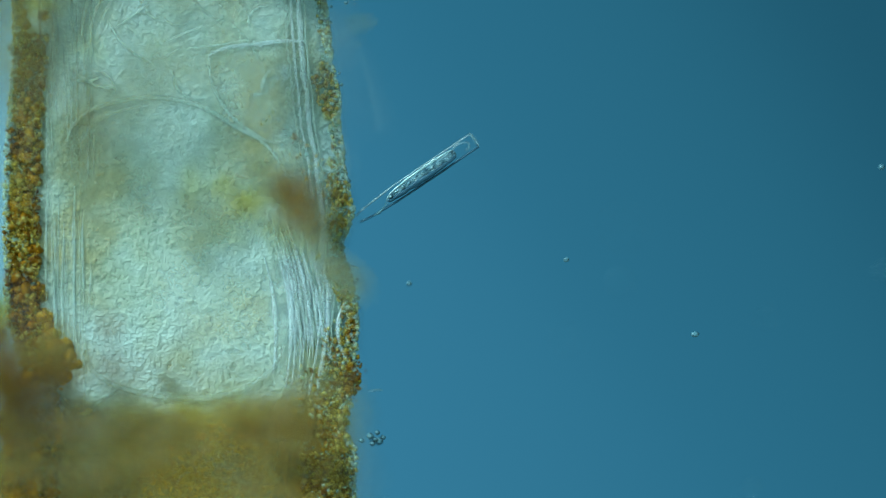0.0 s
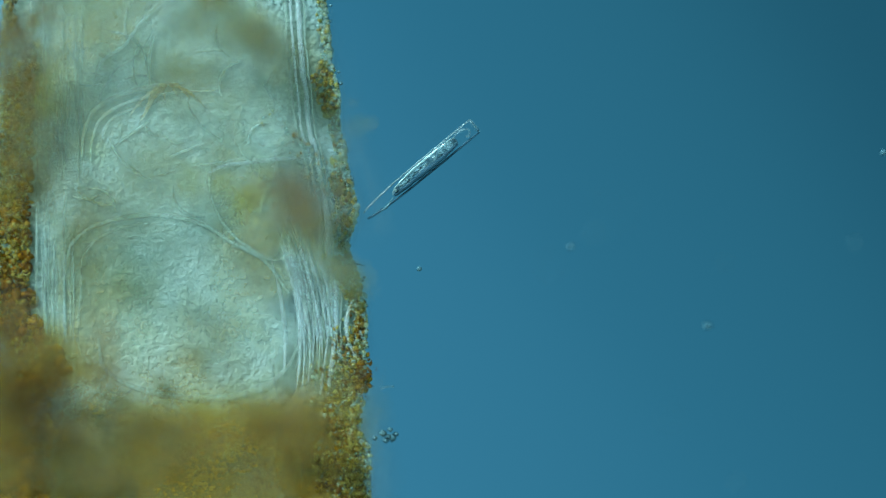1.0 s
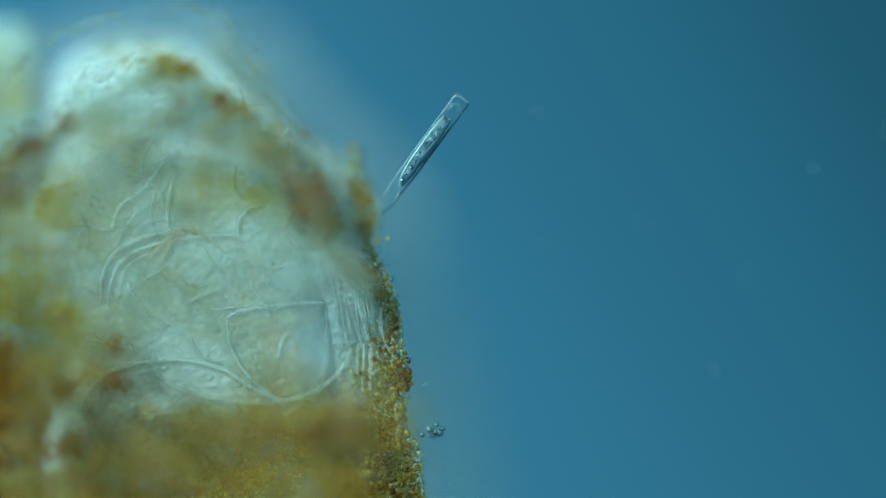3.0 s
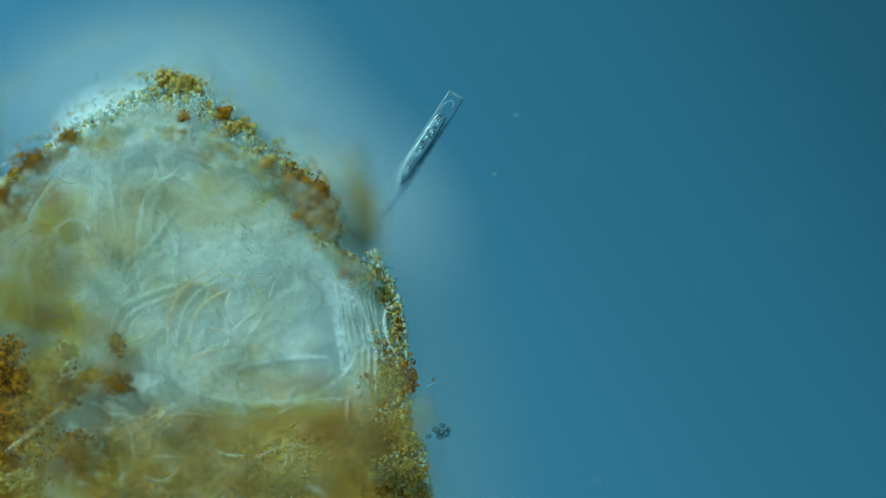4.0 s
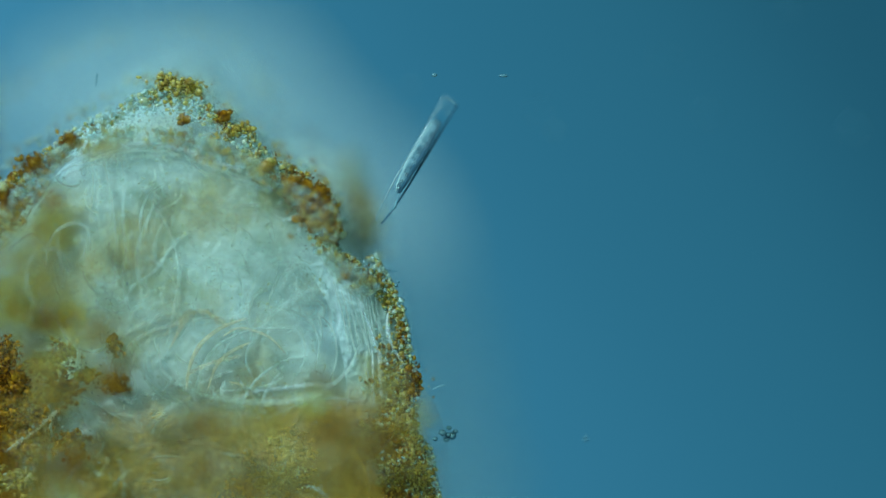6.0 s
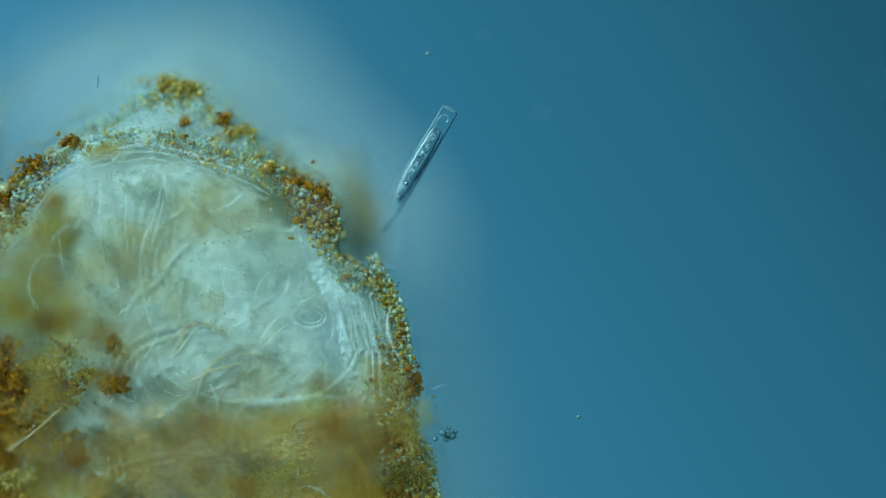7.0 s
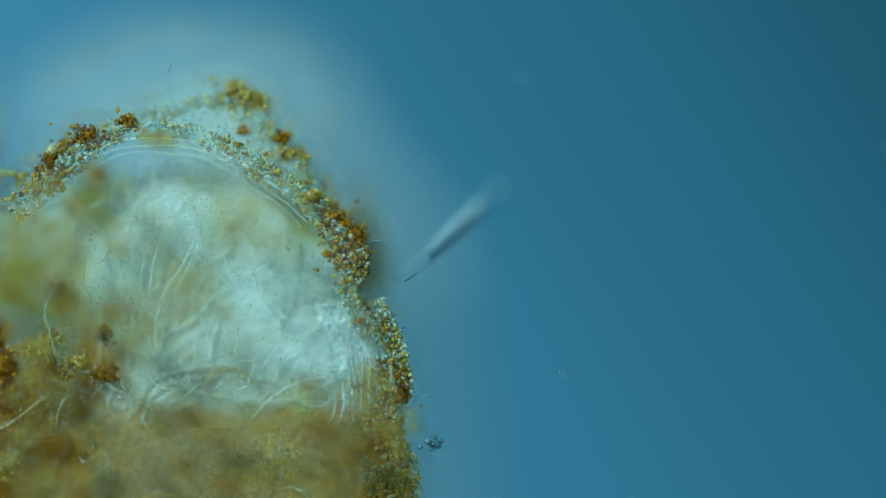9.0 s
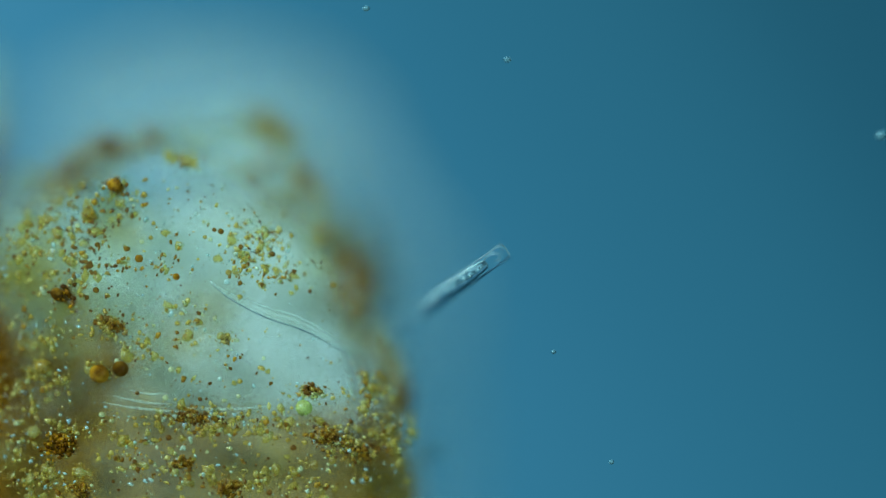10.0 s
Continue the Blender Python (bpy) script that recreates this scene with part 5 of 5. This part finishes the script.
        bmesh.ops.create_icosphere(b, subdivisions=2, radius=r * U, matrix=Matrix.Translation(Vector((s, o, high)) * U))
        vacuole = part("vacuole", b, DARK_EDGE if m is RIM else m, cell, "small round dark vacuole")
        if m is RIM:
            b = bmesh.new()
            bmesh.ops.create_icosphere(b, subdivisions=2, radius=0.62 * r * U, matrix=Matrix.Translation(Vector((s - 0.1 * r, o + 0.2 * r, high + 0.62 * r)) * U))
            part("vacuole_core", b, PEARL, vacuole, "bright core")
    b = bmesh.new()
    tube(b, smooth_line([Vector(q) * U for q in ((205, 6, 2), (218, 10, 3), (232, 7, 3), (238, 0, 3), (232, -7, 3), (226, -5, 3))], 5), 1.0 * U, 6)
    part("lip", b, RIM, cell, "curled clear lip")
    b = bmesh.new()
    tube(b, smooth_line([Vector(q) * U for q in ((16, -9, 0), (34, -11.5, 1), (42, -11, 1), (60, -6, 0))], 6), [(0.8 + 2.2 * math.exp(-((i - 9) / 4) ** 2)) * U for i in range(19)], 7)
    part("stalk", b, DROP, cell, "thin beaded stalk")
    return root


ciliate = tube_dweller()

# ---- loose bits in the water ----
def speck(label, size, rows):
    b = bmesh.new()
    bmesh.ops.create_icosphere(b, subdivisions=2, radius=1)
    for v in b.verts:
        v.co = Vector((v.co.x * size[0], v.co.y * size[1], v.co.z * size[1])) * U * (1 + 0.18 * noise.noise(v.co * 1.7 + Vector(size + (0,))))
    ob = part("water_speck", b, SPECK)
    tagged(ob, label, "speck", "specks adrift in the water")
    return ob, rows


ROUND, OVAL, ROD = "tiny clear round speck adrift in the water", "tiny clear oval speck adrift in the water", "tiny dark rod-like speck adrift in the water"
SPECKS = [
    speck(ROUND, (5, 4.5), [(0, 724, 502, 52), (0.5, 731, 492, 57), (1, 742, 476, 62), (1.5, 764, 461, 64), (2, 786, 446, 74), (3.5, 850, 380, 180), (10, 1100, -200, 279)]),
    speck(ROUND, (5.5, 4.5), [(0, 1002, 460, 62), (0.5, 1000, 446, 50), (1, 1010, 437, 36), (1.5, 1031, 417, 26), (2, 1090, 432, 33), (4, 1150, 300, 23), (10, 1300, -300, 76)]),
    speck(OVAL, (8, 5), [(0, 1230, 592, 60), (0.5, 1243, 582, 50), (1, 1253, 577, 36), (1.5, 1279, 573, 26), (2, 1290, 556, 15), (4, 1400, 400, 23), (10, 1700, -100, 76)]),
    speck(OVAL, (6, 5), [(0, 1560, 296, 65), (0.5, 1557, 281, 59), (1, 1564, 270, 49), (1.6, 1563, 262, 25), (4, 1600, 200, 32), (10, 1700, -100, 76)]),
    speck(ROUND, (4, 3.5), [(0, 612, 5, 61), (0.4, 604, -10, 59), (1, 600, -60, 54), (10, 600, -400, 171)]),
    speck(ROD, (5, 2.5), [(0, 1350, 560, 146), (1.6, 1260, 420, 84), (2, 1222, 372, 57), (2.4, 1000, 220, 62), (2.5, 960, 174, 65), (2.7, 900, 60, 71), (3.5, 760, -200, 117), (10, 700, -500, 198)]),
    speck(ROUND, (5.5, 5), [(0, 1100, 500, -34), (2, 1000, 300, 33), (2.5, 973, 239, 58), (2.7, 965, 225, 54), (4, 900, 80, 50), (10, 800, -300, 99)]),
    speck(OVAL, (6, 4.5), [(0, 1568, 480, -11), (2, 1470, 360, 42), (2.5, 1453, 323, 62), (2.7, 1450, 315, 59), (4, 1420, 200, 41), (10, 1400, -300, 76)]),
    speck(OVAL, (6, 4), [(0, 1330, 860, 124), (2.4, 1276, 736, 66), (2.5, 1275, 716, 59), (2.7, 1270, 690, 54), (4, 1260, 500, 32), (10, 1250, -300, 76)]),
    speck(ROD, (8, 3), [(0, 1000, 600, 169), (3.8, 915, 212, 160), (5, 907, 172, 148), (5.3, 898, 156, 147), (5.5, 893, 149, 147), (5.7, 894, 145, 149), (7, 860, 60, 112), (10, 800, -200, 99)]),
    speck(ROUND, (5, 4), [(0, 1300, 900, 169), (6.5, 760, 110, 151), (7.6, 752, 74, 165), (7.8, 746, 62, 168), (8.6, 700, -60, 166), (10, 600, -300, 211)]),
    speck(ROUND, (5, 4.5), [(0, 1300, 1100, 214), (8, 1150, 950, 199), (9.6, 1096, 850, 231), (10, 1082, 818, 236)]),
    speck(ROUND, (4.5, 4), [(0, 1100, 1000, 214), (8, 1010, 700, 163), (10, 980, 623, 232)]),
    speck(OVAL, (7, 5), [(0, 1100, 400, 223), (8, 940, 170, 217), (10, 898, 106, 244)]),
    speck(OVAL, (7, 5), [(0, 820, 300, 223), (8, 690, 90, 217), (10, 648, 15, 232)]),
    speck(OVAL, (10, 8), [(0, 1700, 500, 223), (8, 1600, 300, 226), (10, 1558, 240, 250)]),
]

# ---- what moves ----
# seconds, foot x and y, the share of its length that lies in the plane in focus, then the mouth's x and y
CILIATE = [(0, 633, 388, 0.5, 840, 248), (0.5, 640, 386, 0.45, 840, 238), (1, 646, 383, 0.4, 841, 222), (1.5, 657, 381, 0.1, 843, 214), (2, 664, 378, -1.2, 838, 200), (2.5, 667, 373, 0.2, 826, 187), (2.7, 669, 374, 0.4, 822, 182), (3.3, 672, 375, 0.7, 814, 172), (4, 674, 374, 0.95, 807, 169), (4.5, 674, 376, 0.85, 800, 168), (5, 674, 380, 0.5, 794, 178), (5.5, 672, 383, 0.1, 787, 190), (5.7, 672, 384, 0.1, 787, 192), (6.3, 675, 390, 0.6, 792, 193), (6.8, 677, 396, 0.9, 796, 194), (7.5, 680, 402, 0.85, 797, 198), (8, 690, 418, 0.6, 825, 232), (8.5, 708, 452, 0.5, 853, 296), (9, 712, 493, -0.1, 868, 350), (9.3, 718, 513, 0.3, 874, 378), (9.6, 722, 534, 0.7, 882, 408), (10, 722, 566, 0.85, 892, 445)]


def motions():
    times = sorted({r[0] for _, rows in PATHS.values() for r in rows} | {r[0] for r in RISE})
    walk(host, [(t, placed("host", t)) for t in times])
    for name, piece in PIECES.items():
        if name != "host":
            walk(piece, [(t, placed("host", t).inverted() @ placed(name, t)) for t in times])
    rows = []
    for t, x, y, share, mx, my in CILIATE:
        dx, dy = mx - x, my - y
        up = min(20 + 3 * max(0, 225 - math.hypot(dx, dy)), math.sqrt(max(LENGTH ** 2 - dx * dx - dy * dy, 100)))
        held = min(1, max(0, share))
        over = held * (1 - math.sqrt(LENGTH ** 2 - up * up) / math.hypot(dx, dy))
        x, y = x + dx * over, y + dy * over
        z = float(np.interp(t, [q[0] for q in FOCUS], [q[1] for q in FOCUS])) - (share + 0.1) * up
        d = Vector((dx, -dy, up)).normalized()
        s = Vector((0, 0, 1)).cross(d).normalized()
        m = Matrix((d, s, d.cross(s))).transposed().to_4x4()
        rows.append((t, Matrix.Translation(P3(x, y, z)) @ m))
    walk(ciliate, rows)
    for ob, rows in SPECKS:
        walk(ob, [(t, pose(*P3(x, y, z))) for t, x, y, z in rows])


motions()
